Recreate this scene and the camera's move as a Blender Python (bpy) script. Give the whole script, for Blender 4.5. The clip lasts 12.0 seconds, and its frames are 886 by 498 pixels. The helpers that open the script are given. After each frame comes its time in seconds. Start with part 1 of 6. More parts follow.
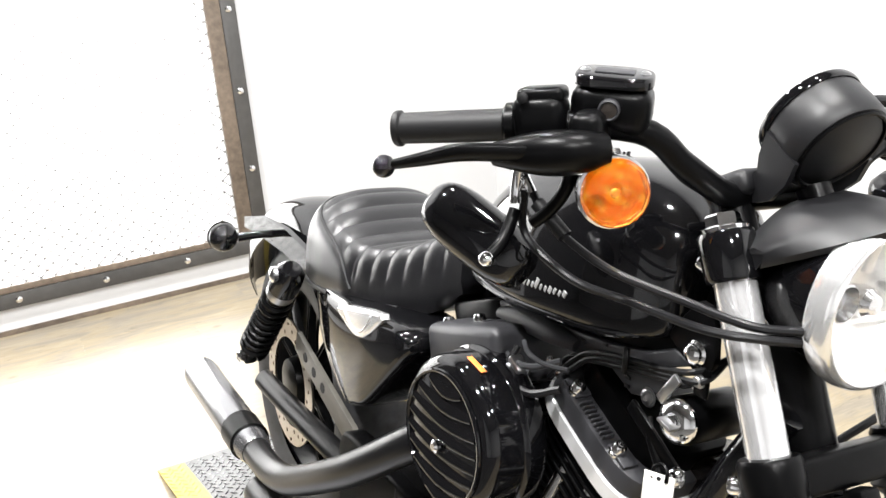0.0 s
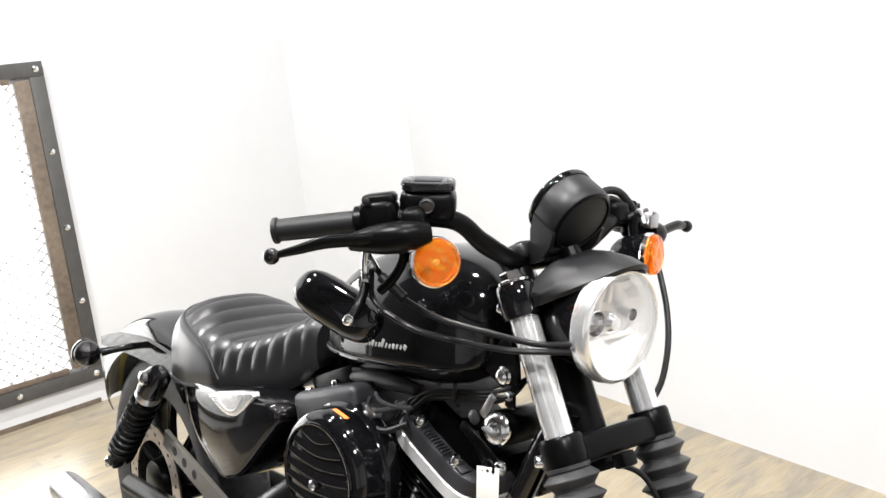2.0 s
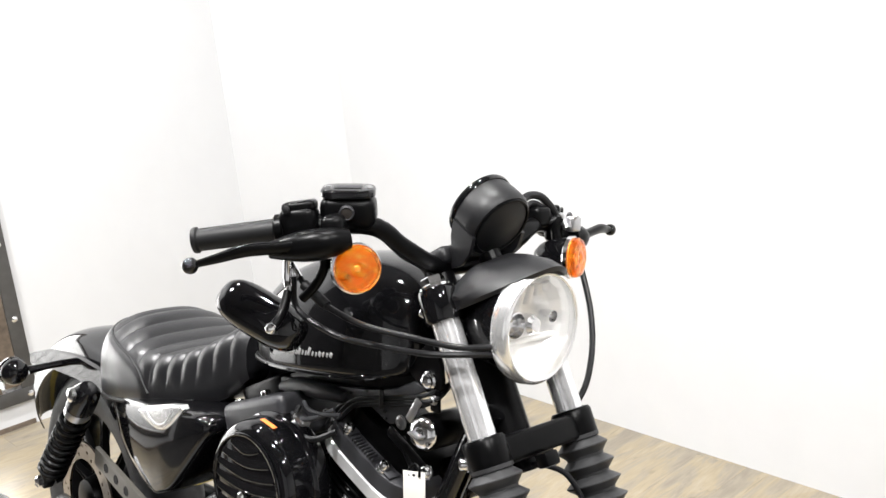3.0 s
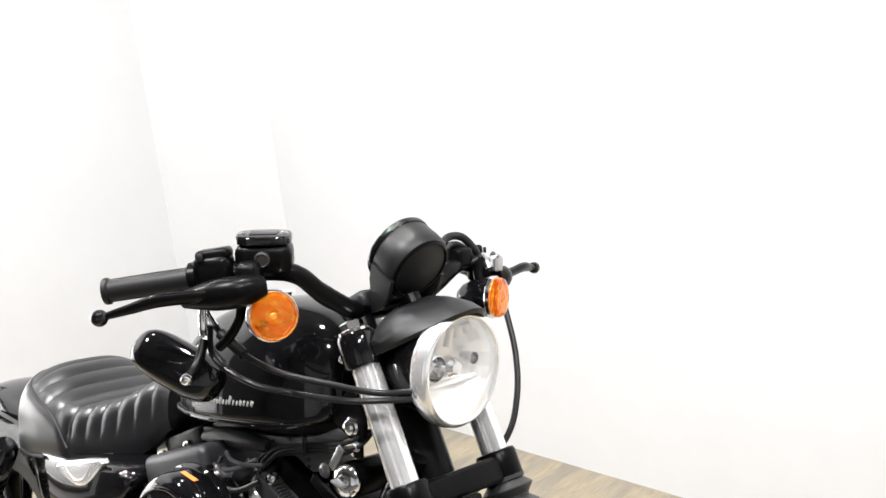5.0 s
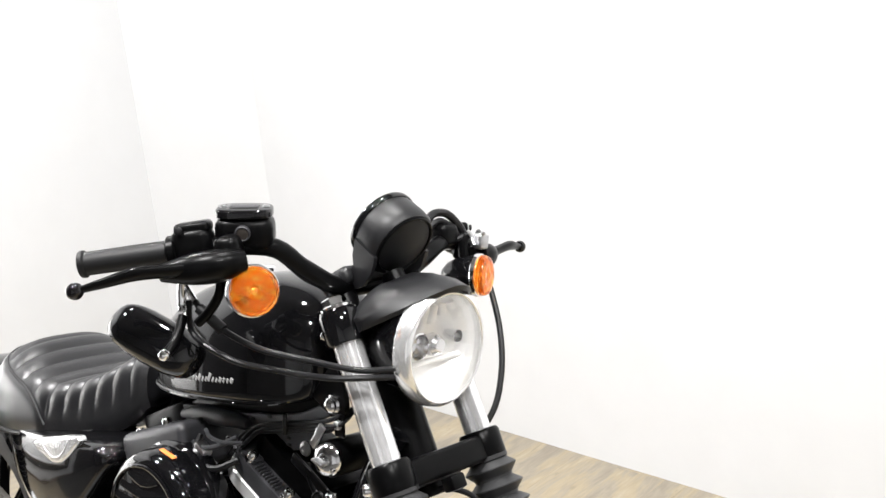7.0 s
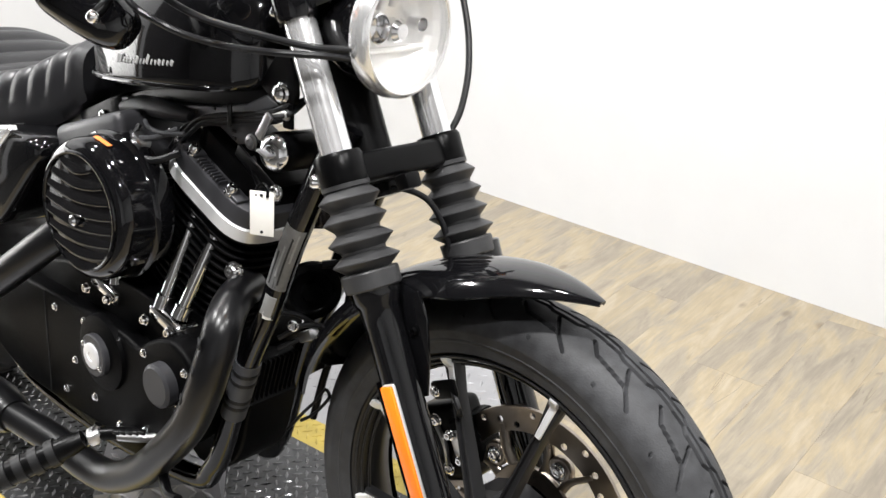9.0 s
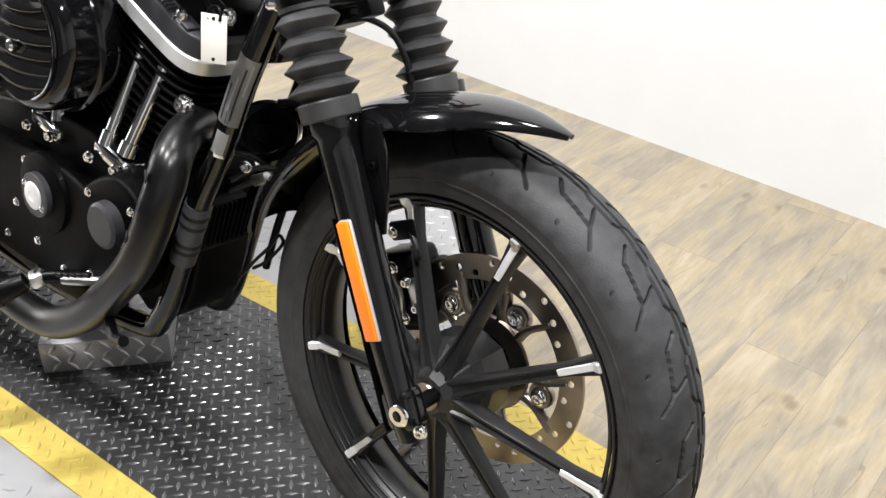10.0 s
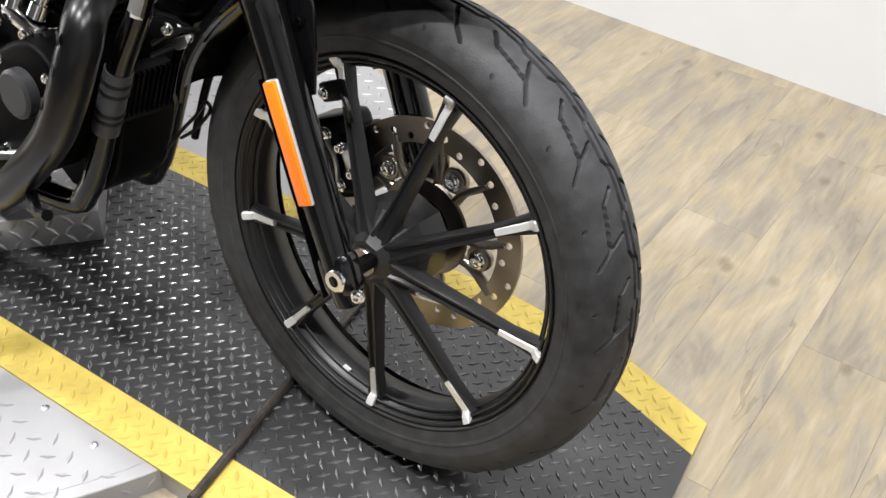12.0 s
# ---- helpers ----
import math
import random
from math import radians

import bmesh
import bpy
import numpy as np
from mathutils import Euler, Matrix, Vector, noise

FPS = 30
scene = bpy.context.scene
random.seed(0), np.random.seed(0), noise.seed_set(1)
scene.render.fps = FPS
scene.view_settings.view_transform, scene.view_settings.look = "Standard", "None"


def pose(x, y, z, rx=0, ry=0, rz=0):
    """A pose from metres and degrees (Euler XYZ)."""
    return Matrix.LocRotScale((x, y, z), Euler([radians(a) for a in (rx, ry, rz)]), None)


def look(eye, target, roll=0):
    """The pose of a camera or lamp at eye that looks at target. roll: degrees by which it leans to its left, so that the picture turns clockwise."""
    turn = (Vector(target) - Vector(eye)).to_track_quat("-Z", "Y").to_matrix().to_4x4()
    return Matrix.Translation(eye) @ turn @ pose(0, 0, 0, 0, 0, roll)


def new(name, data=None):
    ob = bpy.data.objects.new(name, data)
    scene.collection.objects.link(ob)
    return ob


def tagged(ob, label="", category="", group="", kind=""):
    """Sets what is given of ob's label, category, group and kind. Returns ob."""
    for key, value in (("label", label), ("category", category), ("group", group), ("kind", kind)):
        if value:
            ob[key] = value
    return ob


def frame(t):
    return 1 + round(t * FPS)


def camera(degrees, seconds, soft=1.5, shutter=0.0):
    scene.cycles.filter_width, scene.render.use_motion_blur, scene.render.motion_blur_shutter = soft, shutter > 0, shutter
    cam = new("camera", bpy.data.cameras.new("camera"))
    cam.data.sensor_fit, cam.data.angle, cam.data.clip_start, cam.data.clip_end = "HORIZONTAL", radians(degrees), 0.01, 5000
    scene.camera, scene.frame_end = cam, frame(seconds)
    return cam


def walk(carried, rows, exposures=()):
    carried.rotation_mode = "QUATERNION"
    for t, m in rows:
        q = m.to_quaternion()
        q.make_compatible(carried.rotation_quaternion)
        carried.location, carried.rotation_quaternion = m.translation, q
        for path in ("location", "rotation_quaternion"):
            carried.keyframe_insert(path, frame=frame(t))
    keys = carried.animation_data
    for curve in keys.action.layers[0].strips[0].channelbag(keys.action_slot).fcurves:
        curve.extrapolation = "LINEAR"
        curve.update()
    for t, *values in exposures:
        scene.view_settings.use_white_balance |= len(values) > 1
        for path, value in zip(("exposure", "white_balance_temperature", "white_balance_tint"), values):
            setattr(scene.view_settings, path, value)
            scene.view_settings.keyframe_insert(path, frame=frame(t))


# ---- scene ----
cam = camera(50.5, 12.0)
PATH = [
    (0, (0.300, -0.535, 1.268), (-1.387, 0.300, 0.593), -4.7),
    (0.3, (0.387, -0.536, 1.274), (-1.317, 0.332, 0.689), -7.7),
    (0.5, (0.412, -0.547, 1.288), (-1.270, 0.394, 0.755), -8.1),
    (0.7, (0.462, -0.633, 1.306), (-1.165, 0.413, 0.796), -8.5),
    (1, (0.508, -0.714, 1.317), (-1.098, 0.372, 0.826), -8.4),
    (1.2, (0.522, -0.733, 1.323), (-1.063, 0.386, 0.837), -7.6),
    (1.5, (0.543, -0.755, 1.323), (-1.025, 0.403, 0.873), -7.3),
    (2, (0.562, -0.765, 1.315), (-0.948, 0.461, 0.851), -6.1),
    (2.5, (0.578, -0.759, 1.307), (-0.882, 0.523, 0.835), -6.1),
    (3, (0.595, -0.747, 1.306), (-0.845, 0.566, 0.854), -6.5),
    (3.5, (0.606, -0.737, 1.305), (-0.806, 0.612, 0.867), -6.9),
    (5.5, (0.614, -0.715, 1.313), (-0.734, 0.709, 0.919), -6.8),
    (6, (0.610, -0.714, 1.312), (-0.729, 0.716, 0.909), -6.5),
    (6.5, (0.606, -0.711, 1.311), (-0.737, 0.714, 0.907), -6.5),
    (6.7, (0.604, -0.709, 1.308), (-0.736, 0.718, 0.899), -6.4),
    (8.3, (0.574, -0.671, 1.218), (-0.703, 0.694, 0.508), -4.5),
    (8.5, (0.567, -0.672, 1.201), (-0.686, 0.687, 0.438), -3.4),
    (9, (0.560, -0.664, 1.163), (-0.641, 0.677, 0.292), -2.0),
    (9.5, (0.554, -0.661, 1.122), (-0.579, 0.669, 0.147), -0.7),
    (10, (0.554, -0.663, 1.078), (-0.514, 0.657, 0.019), 1.3),
    (10.5, (0.556, -0.665, 1.037), (-0.432, 0.644, -0.107), 2.1),
    (11, (0.558, -0.680, 1.008), (-0.368, 0.623, -0.194), 2.9),
    (11.5, (0.557, -0.697, 1.006), (-0.341, 0.562, -0.262), 4.8),
    (11.8, (0.554, -0.683, 1.007), (-0.304, 0.603, -0.261), 4.8),
    (12, (0.560, -0.652, 1.044), (-0.323, 0.630, -0.212), 2.6),
]
walk(cam, [(t, look(eye, target, roll)) for t, eye, target, roll in PATH],
     [(0, 0.4), (1.0, 0.25), (2.5, 0.1), (6.7, 0.06), (8.3, 0.08), (9.5, 0.08), (11, 0.0), (12, -0.06)])

# ---- world and light ----
FLOOR_Z = -0.045
world = bpy.data.worlds.new("world")
scene.world = world
world.use_nodes = True
wbg = world.node_tree.nodes["Background"]
wbg.inputs["Color"].default_value = (0.9, 0.95, 1.0, 1)
wbg.inputs["Strength"].default_value = 0.3


def lamp(name, m, size, watts, colour=(1.0, 0.99, 0.98), size_y=None):
    data = bpy.data.lights.new(name, "AREA")
    data.shape = "RECTANGLE" if size_y else "DISK"
    data.size, data.energy, data.color = size, watts, colour
    if size_y:
        data.size_y = size_y
    ob = new(name, data)
    ob.matrix_world = m
    return ob


# ---- materials ----
def material(name, colour, rough=0.5, metal=0.0, coat=0.0, grain=0.0, scale=60.0, bump=0.0, bump_scale=300.0, wear=0.0, spec=0.5):
    """A node material: base colour varied by two noises, roughness varied, fine bump."""
    m = bpy.data.materials.new(name)
    m.use_nodes = True
    nt = m.node_tree
    b = nt.nodes["Principled BSDF"]
    b.inputs["Roughness"].default_value, b.inputs["Metallic"].default_value = rough, metal
    b.inputs["Specular IOR Level"].default_value = spec
    b.inputs["Coat Weight"].default_value = coat
    b.inputs["Coat Roughness"].default_value = 0.04
    b.inputs["Base Color"].default_value = (*colour, 1)
    co = nt.nodes.new("ShaderNodeTexCoord")
    if grain or wear:
        small, large = nt.nodes.new("ShaderNodeTexNoise"), nt.nodes.new("ShaderNodeTexNoise")
        small.inputs["Scale"].default_value, large.inputs["Scale"].default_value = scale, scale / 12
        small.inputs["Detail"].default_value = 6
        for n in (small, large):
            nt.links.new(co.outputs["Object"], n.inputs["Vector"])
        mix = nt.nodes.new("ShaderNodeMath")
        mix.operation = "MULTIPLY_ADD"
        mix.inputs[1].default_value = 0.5
        half = nt.nodes.new("ShaderNodeMath")
        half.operation, half.inputs[1].default_value = "MULTIPLY", 0.5
        nt.links.new(large.outputs["Fac"], half.inputs[0])
        nt.links.new(small.outputs["Fac"], mix.inputs[0])
        nt.links.new(half.outputs[0], mix.inputs[2])
        ramp = nt.nodes.new("ShaderNodeValToRGB")
        lo, hi = [max(0, c * (1 - grain)) for c in colour], [min(1, c * (1 + grain)) for c in colour]
        ramp.color_ramp.elements[0].position, ramp.color_ramp.elements[1].position = 0.3, 0.7
        ramp.color_ramp.elements[0].color, ramp.color_ramp.elements[1].color = (*lo, 1), (*hi, 1)
        nt.links.new(mix.outputs[0], ramp.inputs["Fac"])
        nt.links.new(ramp.outputs["Color"], b.inputs["Base Color"])
        rr = nt.nodes.new("ShaderNodeMapRange")
        rr.inputs["To Min"].default_value, rr.inputs["To Max"].default_value = max(0.02, rough - wear), min(1, rough + wear)
        nt.links.new(mix.outputs[0], rr.inputs["Value"])
        nt.links.new(rr.outputs[0], b.inputs["Roughness"])
    if bump:
        n, bp = nt.nodes.new("ShaderNodeTexNoise"), nt.nodes.new("ShaderNodeBump")
        n.inputs["Scale"].default_value, n.inputs["Detail"].default_value = bump_scale, 4
        bp.inputs["Strength"].default_value, bp.inputs["Distance"].default_value = bump, 0.001
        nt.links.new(co.outputs["Object"], n.inputs["Vector"])
        nt.links.new(n.outputs["Fac"], bp.inputs["Height"])
        nt.links.new(bp.outputs["Normal"], b.inputs["Normal"])
    return m


def glass_material(name, tint=(1, 1, 1), rough=0.02):
    m = bpy.data.materials.new(name)
    m.use_nodes = True
    b = m.node_tree.nodes["Principled BSDF"]
    b.inputs["Base Color"].default_value = (*tint, 1)
    b.inputs["Transmission Weight"].default_value, b.inputs["Roughness"].default_value, b.inputs["IOR"].default_value = 1.0, rough, 1.45
    return m


GLASS = glass_material("clear_glass")
GLOSS = material("gloss_black_paint", (0.003, 0.003, 0.0035), 0.06, coat=0.0, grain=0.2, wear=0.04)
SATIN = material("satin_black", (0.0016, 0.0016, 0.0018), 0.30, spec=0.11, grain=0.25, wear=0.06, bump=0.05, bump_scale=900)
DENIM = material("denim_black", (0.008, 0.008, 0.009), 0.42, spec=0.35, grain=0.15, wear=0.05, bump=0.06, bump_scale=1500)
WRINKLE = material("wrinkle_black", (0.0012, 0.0012, 0.0014), 0.42, spec=0.06, grain=0.2, wear=0.05, bump=0.35, bump_scale=700)
ENGINE_GREY = material("grey_powder_coat", (0.026, 0.026, 0.029), 0.42, spec=0.4, grain=0.12, wear=0.05, bump=0.1, bump_scale=900)
CHROME = material("chrome", (0.86, 0.86, 0.87), 0.10, metal=1.0, grain=0.03, wear=0.03)
FORK_CHROME = material("fork_tube_chrome", (0.92, 0.92, 0.93), 0.17, metal=0.76, grain=0.03, wear=0.02)
LAMP_RING = material("bright_lamp_ring", (0.92, 0.92, 0.92), 0.20, metal=0.80, grain=0.03, wear=0.04)
STEEL = material("brushed_steel", (0.55, 0.55, 0.56), 0.32, metal=1.0, grain=0.12, wear=0.08, bump=0.06)
ALU = material("machined_aluminium", (0.74, 0.74, 0.75), 0.32, metal=0.45, grain=0.08, wear=0.06)
EXHAUST = material("black_exhaust_coating", (0.0035, 0.0035, 0.004), 0.30, spec=0.36, grain=0.15, scale=30, wear=0.03)
GAITER = material("grey_black_gaiter_rubber", (0.023, 0.023, 0.024), 0.45, spec=0.45, grain=0.2, wear=0.06, bump=0.08)
DUCT_GREY = material("grey_moulded_plastic", (0.042, 0.043, 0.048), 0.5, spec=0.4, grain=0.12, wear=0.05, bump=0.08)
RUBBER = material("tyre_rubber", (0.025, 0.0255, 0.0275), 0.56, spec=0.36, grain=0.75, scale=55, wear=0.14, bump=0.35, bump_scale=420)
SOFT_RUBBER = material("black_rubber", (0.006, 0.006, 0.0065), 0.5, spec=0.3, grain=0.25, wear=0.06, bump=0.1)
LEATHER = material("black_leather_vinyl", (0.006, 0.006, 0.007), 0.33, spec=0.66, grain=0.2, wear=0.06, bump=0.35, bump_scale=420)
# also the shade inside holes and slots, painted on as dark discs
THREAD_OR_HOLE = material("dark_stitching_and_hole_shade", (0.008, 0.008, 0.009), 0.7)
WHEEL_BLACK = material("satin_black_wheel", (0.011, 0.011, 0.012), 0.38, spec=0.42, grain=0.2, wear=0.06, bump=0.05, bump_scale=900)
CABLE = material("cable_jacket", (0.007, 0.007, 0.008), 0.4, spec=0.3, grain=0.2, wear=0.05)
RAIL_GREY = material("worn_grey_paint", (0.085, 0.080, 0.070), 0.35, grain=0.2, wear=0.08)
MUFFLER = material("satin_steel_muffler", (0.30, 0.30, 0.31), 0.26, metal=0.9, grain=0.1, wear=0.06)
BROWN_BLACK = material("brown_black_plastic", (0.013, 0.0085, 0.006), 0.25, spec=0.5, grain=0.2, wear=0.05)
ROTOR = material("brake_rotor_steel", (0.34, 0.30, 0.26), 0.3, metal=1.0, grain=0.15, wear=0.08)


def amber_material():
    """Moulded amber plastic: cells bend the surface; their yellow centres paint in bulb hot spots."""
    m = glass_material("amber_lens", (1.0, 0.45, 0.06), 0.06)
    nt = m.node_tree
    b = nt.nodes["Principled BSDF"]
    b.inputs["Transmission Weight"].default_value = 0.88
    co, cell, bp, ramp = nt.nodes.new("ShaderNodeTexCoord"), nt.nodes.new("ShaderNodeTexVoronoi"), nt.nodes.new("ShaderNodeBump"), nt.nodes.new("ShaderNodeValToRGB")
    cell.inputs["Scale"].default_value = 110.0
    nt.links.new(co.outputs["Object"], cell.inputs["Vector"])
    # yellow cell centres stand in for light thrown back by the bulb reflector
    ramp.color_ramp.elements[0].position, ramp.color_ramp.elements[0].color = 0.12, (1.0, 0.52, 0.050, 1)
    ramp.color_ramp.elements[1].position, ramp.color_ramp.elements[1].color = 0.60, (1.0, 0.19, 0.004, 1)
    nt.links.new(cell.outputs["Distance"], ramp.inputs["Fac"])
    nt.links.new(ramp.outputs["Color"], b.inputs["Base Color"])
    bp.inputs["Strength"].default_value, bp.inputs["Distance"].default_value = 0.25, 0.002
    nt.links.new(cell.outputs["Distance"], bp.inputs["Height"])
    nt.links.new(bp.outputs["Normal"], b.inputs["Normal"])
    return m


ORANGE = amber_material()
ORANGE_REFLECTOR = material("orange_reflector", (0.95, 0.20, 0.010), 0.25, coat=0.2, grain=0.05, scale=400, bump=0.2, bump_scale=900)
SILVER_TRIM = material("silver_reflector_edge", (0.6, 0.6, 0.6), 0.35, metal=0.6)
REFLECTOR = material("headlamp_reflector", (0.86, 0.85, 0.83), 0.36, metal=0.82, grain=0.04)
WHITE_DECAL = material("silver_white_lettering", (0.24, 0.24, 0.24), 0.35)
ORANGE_DECAL = material("orange_lettering", (0.80, 0.22, 0.05), 0.4)
TAG_PAPER = material("white_tag", (0.75, 0.73, 0.69), 0.6, grain=0.05)
LABEL_GREY = material("grey_label_film", (0.13, 0.13, 0.13), 0.4, grain=0.3, scale=120)
YELLOW = material("yellow_safety_paint", (0.44, 0.335, 0.070), 0.5, grain=0.22, scale=30, wear=0.08, bump=0.1)
BLACK_PLATE = material("black_painted_tread_plate", (0.025, 0.0255, 0.027), 0.34, metal=0.0, spec=0.7, grain=0.65, scale=7, wear=0.1, bump=0.12)
PLATE_WORN = material("worn_steel_tread", (0.17, 0.17, 0.175), 0.27, metal=0.8, grain=0.6, scale=9, wear=0.1)
ALU_PLATE = material("aluminium_tread_plate", (0.31, 0.31, 0.32), 0.38, metal=0.35, grain=0.1, scale=20, wear=0.08, bump=0.05)
RUST = material("rusty_black_rod", (0.026, 0.021, 0.018), 0.45, grain=0.95, scale=140, wear=0.15, bump=0.4)
WALL = material("white_wall_paint", (0.60, 0.605, 0.615), 0.6, grain=0.025, scale=8, wear=0.04, bump=0.12, bump_scale=60)
CEILING = material("ceiling_paint", (0.16, 0.155, 0.15), 0.8, grain=0.1, scale=8)
# for unseen walls, set dark so that black gloss reflects dark
DARK_WALL = material("dark_unseen_wall", (0.06, 0.057, 0.055), 0.7, grain=0.1, scale=6)
STEEL_BLACK = material("black_flat_bar", (0.06, 0.058, 0.056), 0.5, grain=0.25, scale=30, wear=0.08, bump=0.1)
OLD_WOOD = material("weathered_wood", (0.13, 0.10, 0.075), 0.7, grain=0.5, scale=45, wear=0.1, bump=0.5, bump_scale=120)
MESH_STEEL = material("expanded_metal", (0.36, 0.355, 0.35), 0.45, metal=0.4, grain=0.3)
PAPER = material("scrap_paper", (0.36, 0.30, 0.21), 0.8, grain=0.1, scale=20)


def wood_material():
    """Vinyl oak plank: sandy and grey patches along y, fine grain, knots and hairline checks."""
    m = bpy.data.materials.new("oak_vinyl_plank")
    m.use_nodes = True
    nt = m.node_tree
    b = nt.nodes["Principled BSDF"]
    info, geo = nt.nodes.new("ShaderNodeObjectInfo"), nt.nodes.new("ShaderNodeNewGeometry")
    own, far, shift = nt.nodes.new("ShaderNodeMath"), nt.nodes.new("ShaderNodeMath"), nt.nodes.new("ShaderNodeCombineXYZ")
    nt.links.new(info.outputs["Random"], own.inputs[0])
    nt.links.new(geo.outputs["Random Per Island"], own.inputs[1])
    far.operation, far.inputs[1].default_value = "MULTIPLY", 37.0
    nt.links.new(own.outputs[0], far.inputs[0])
    nt.links.new(far.outputs[0], shift.inputs["Y"])
    nt.links.new(far.outputs[0], shift.inputs["Z"])

    def stretched(x, y):
        """Place on the plank, scaled across and along the grain and shifted plank by plank."""
        v = nt.nodes.new("ShaderNodeVectorMath")
        v.operation = "MULTIPLY_ADD"
        v.inputs[1].default_value = (x, y, 1.0)
        nt.links.new(geo.outputs["Position"], v.inputs[0])
        nt.links.new(shift.outputs[0], v.inputs[2])
        return v.outputs[0]

    def noise(vec, detail, rough=0.55, bend=0.0):
        n = nt.nodes.new("ShaderNodeTexNoise")
        n.inputs["Scale"].default_value, n.inputs["Detail"].default_value = 1.0, detail
        n.inputs["Roughness"].default_value, n.inputs["Distortion"].default_value = rough, bend
        nt.links.new(vec, n.inputs["Vector"])
        return n.outputs["Fac"]

    def span(value, a, b_, lo, hi):
        r = nt.nodes.new("ShaderNodeMapRange")
        for key, x in (("From Min", a), ("From Max", b_), ("To Min", lo), ("To Max", hi)):
            r.inputs[key].default_value = x
        nt.links.new(value, r.inputs["Value"])
        return r.outputs[0]

    def times(p, q):
        k = nt.nodes.new("ShaderNodeMath")
        k.operation = "MULTIPLY"
        nt.links.new(p, k.inputs[0])
        nt.links.new(q, k.inputs[1])
        return k.outputs[0]

    def mixed(fac, below, colour):
        k = nt.nodes.new("ShaderNodeMix")
        k.data_type = "RGBA"
        nt.links.new(fac, k.inputs["Factor"])
        nt.links.new(below, k.inputs[6])
        k.inputs[7].default_value = (*colour, 1)
        return k.outputs[2]

    ramp = nt.nodes.new("ShaderNodeValToRGB")
    e = ramp.color_ramp.elements
    e[0].position, e[0].color = 0.36, (0.212, 0.183, 0.143, 1)
    e[1].position, e[1].color = 0.64, (0.330, 0.280, 0.202, 1)
    e = ramp.color_ramp.elements.new(0.46)
    e.color = (0.262, 0.228, 0.174, 1)
    e = ramp.color_ramp.elements.new(0.54)
    e.color = (0.300, 0.246, 0.162, 1)
    nt.links.new(noise(stretched(16.0, 3.4), 6, 0.60, 0.9), ramp.inputs["Fac"])
    colour = ramp.outputs["Color"]
    # hairline checks along the grain, here and there
    ridge = nt.nodes.new("ShaderNodeMath")
    ridge.operation, ridge.inputs[1].default_value, ridge.inputs[2].default_value = "COMPARE", 0.5, 0.010
    nt.links.new(noise(stretched(24.0, 3.0), 2, 0.5, 0.6), ridge.inputs[0])
    colour = mixed(times(ridge.outputs[0], span(noise(stretched(9.0, 5.0), 3), 0.54, 0.62, 0.0, 0.40)), colour, (0.110, 0.088, 0.062))
    # small knots
    cell = nt.nodes.new("ShaderNodeTexVoronoi")
    cell.inputs["Scale"].default_value = 1.0
    nt.links.new(stretched(9.0, 5.5), cell.inputs["Vector"])
    colour = mixed(span(cell.outputs["Distance"], 0.05, 0.13, 0.6, 0.0), colour, (0.120, 0.092, 0.060))
    fine = noise(stretched(130.0, 14.0), 4, 0.6)
    scale = nt.nodes.new("ShaderNodeVectorMath")
    scale.operation = "SCALE"
    nt.links.new(colour, scale.inputs[0])
    nt.links.new(times(span(fine, 0.3, 0.7, 0.88, 1.10), span(own.outputs[0], 0.0, 2.0, 0.83, 0.96)), scale.inputs["Scale"])
    nt.links.new(scale.outputs[0], b.inputs["Base Color"])
    b.inputs["Roughness"].default_value = 0.28
    bp = nt.nodes.new("ShaderNodeBump")
    bp.inputs["Strength"].default_value, bp.inputs["Distance"].default_value = 0.15, 0.001
    nt.links.new(fine, bp.inputs["Height"])
    nt.links.new(bp.outputs["Normal"], b.inputs["Normal"])
    return m


OAK = wood_material()


# ---- mesh tools ----
def V(*a):
    return Vector(a)


def aim(p, d, up=(0, 0, 1)):
    """A pose at p with z along d and x as near to up as it goes."""
    z = Vector(d).normalized()
    x = Vector(up) - z * Vector(up).dot(z)
    if x.length < 1e-4:
        x = Vector((1, 0, 0)) - z * z.x
    x.normalize()
    y = z.cross(x)
    return Matrix(((x.x, y.x, z.x, p[0]), (x.y, y.y, z.y, p[1]), (x.z, y.z, z.z, p[2]), (0, 0, 0, 1)))


def spline(points, steps=6):
    """A smooth line through the points."""
    q = [Vector(p) for p in points]
    q = [q[0] * 2 - q[1]] + q + [q[-1] * 2 - q[-2]]
    out = []
    for i in range(1, len(q) - 2):
        a, b, c, d = q[i - 1:i + 3]
        for k in range(steps):
            t = k / steps
            out.append(0.5 * (2 * b + (c - a) * t + (2 * a - 5 * b + 4 * c - d) * t * t + (3 * b - a - 3 * c + d) * t ** 3))
    return out + [q[-2]]


def loft(rings, closed=True, cap=True, loop=False):
    """Quads between rings of equal length."""
    bm = bmesh.new()
    rows = [[bm.verts.new(p) for p in r] for r in rings]
    n = len(rows[0])
    pairs = list(zip(rows, rows[1:])) + ([(rows[-1], rows[0])] if loop else [])
    for a, b in pairs:
        for i in range(n if closed else n - 1):
            j = (i + 1) % n
            bm.faces.new((a[i], a[j], b[j], b[i]))
    if cap and closed and not loop:
        bm.faces.new(rows[0][::-1])
        bm.faces.new(rows[-1])
    return bm


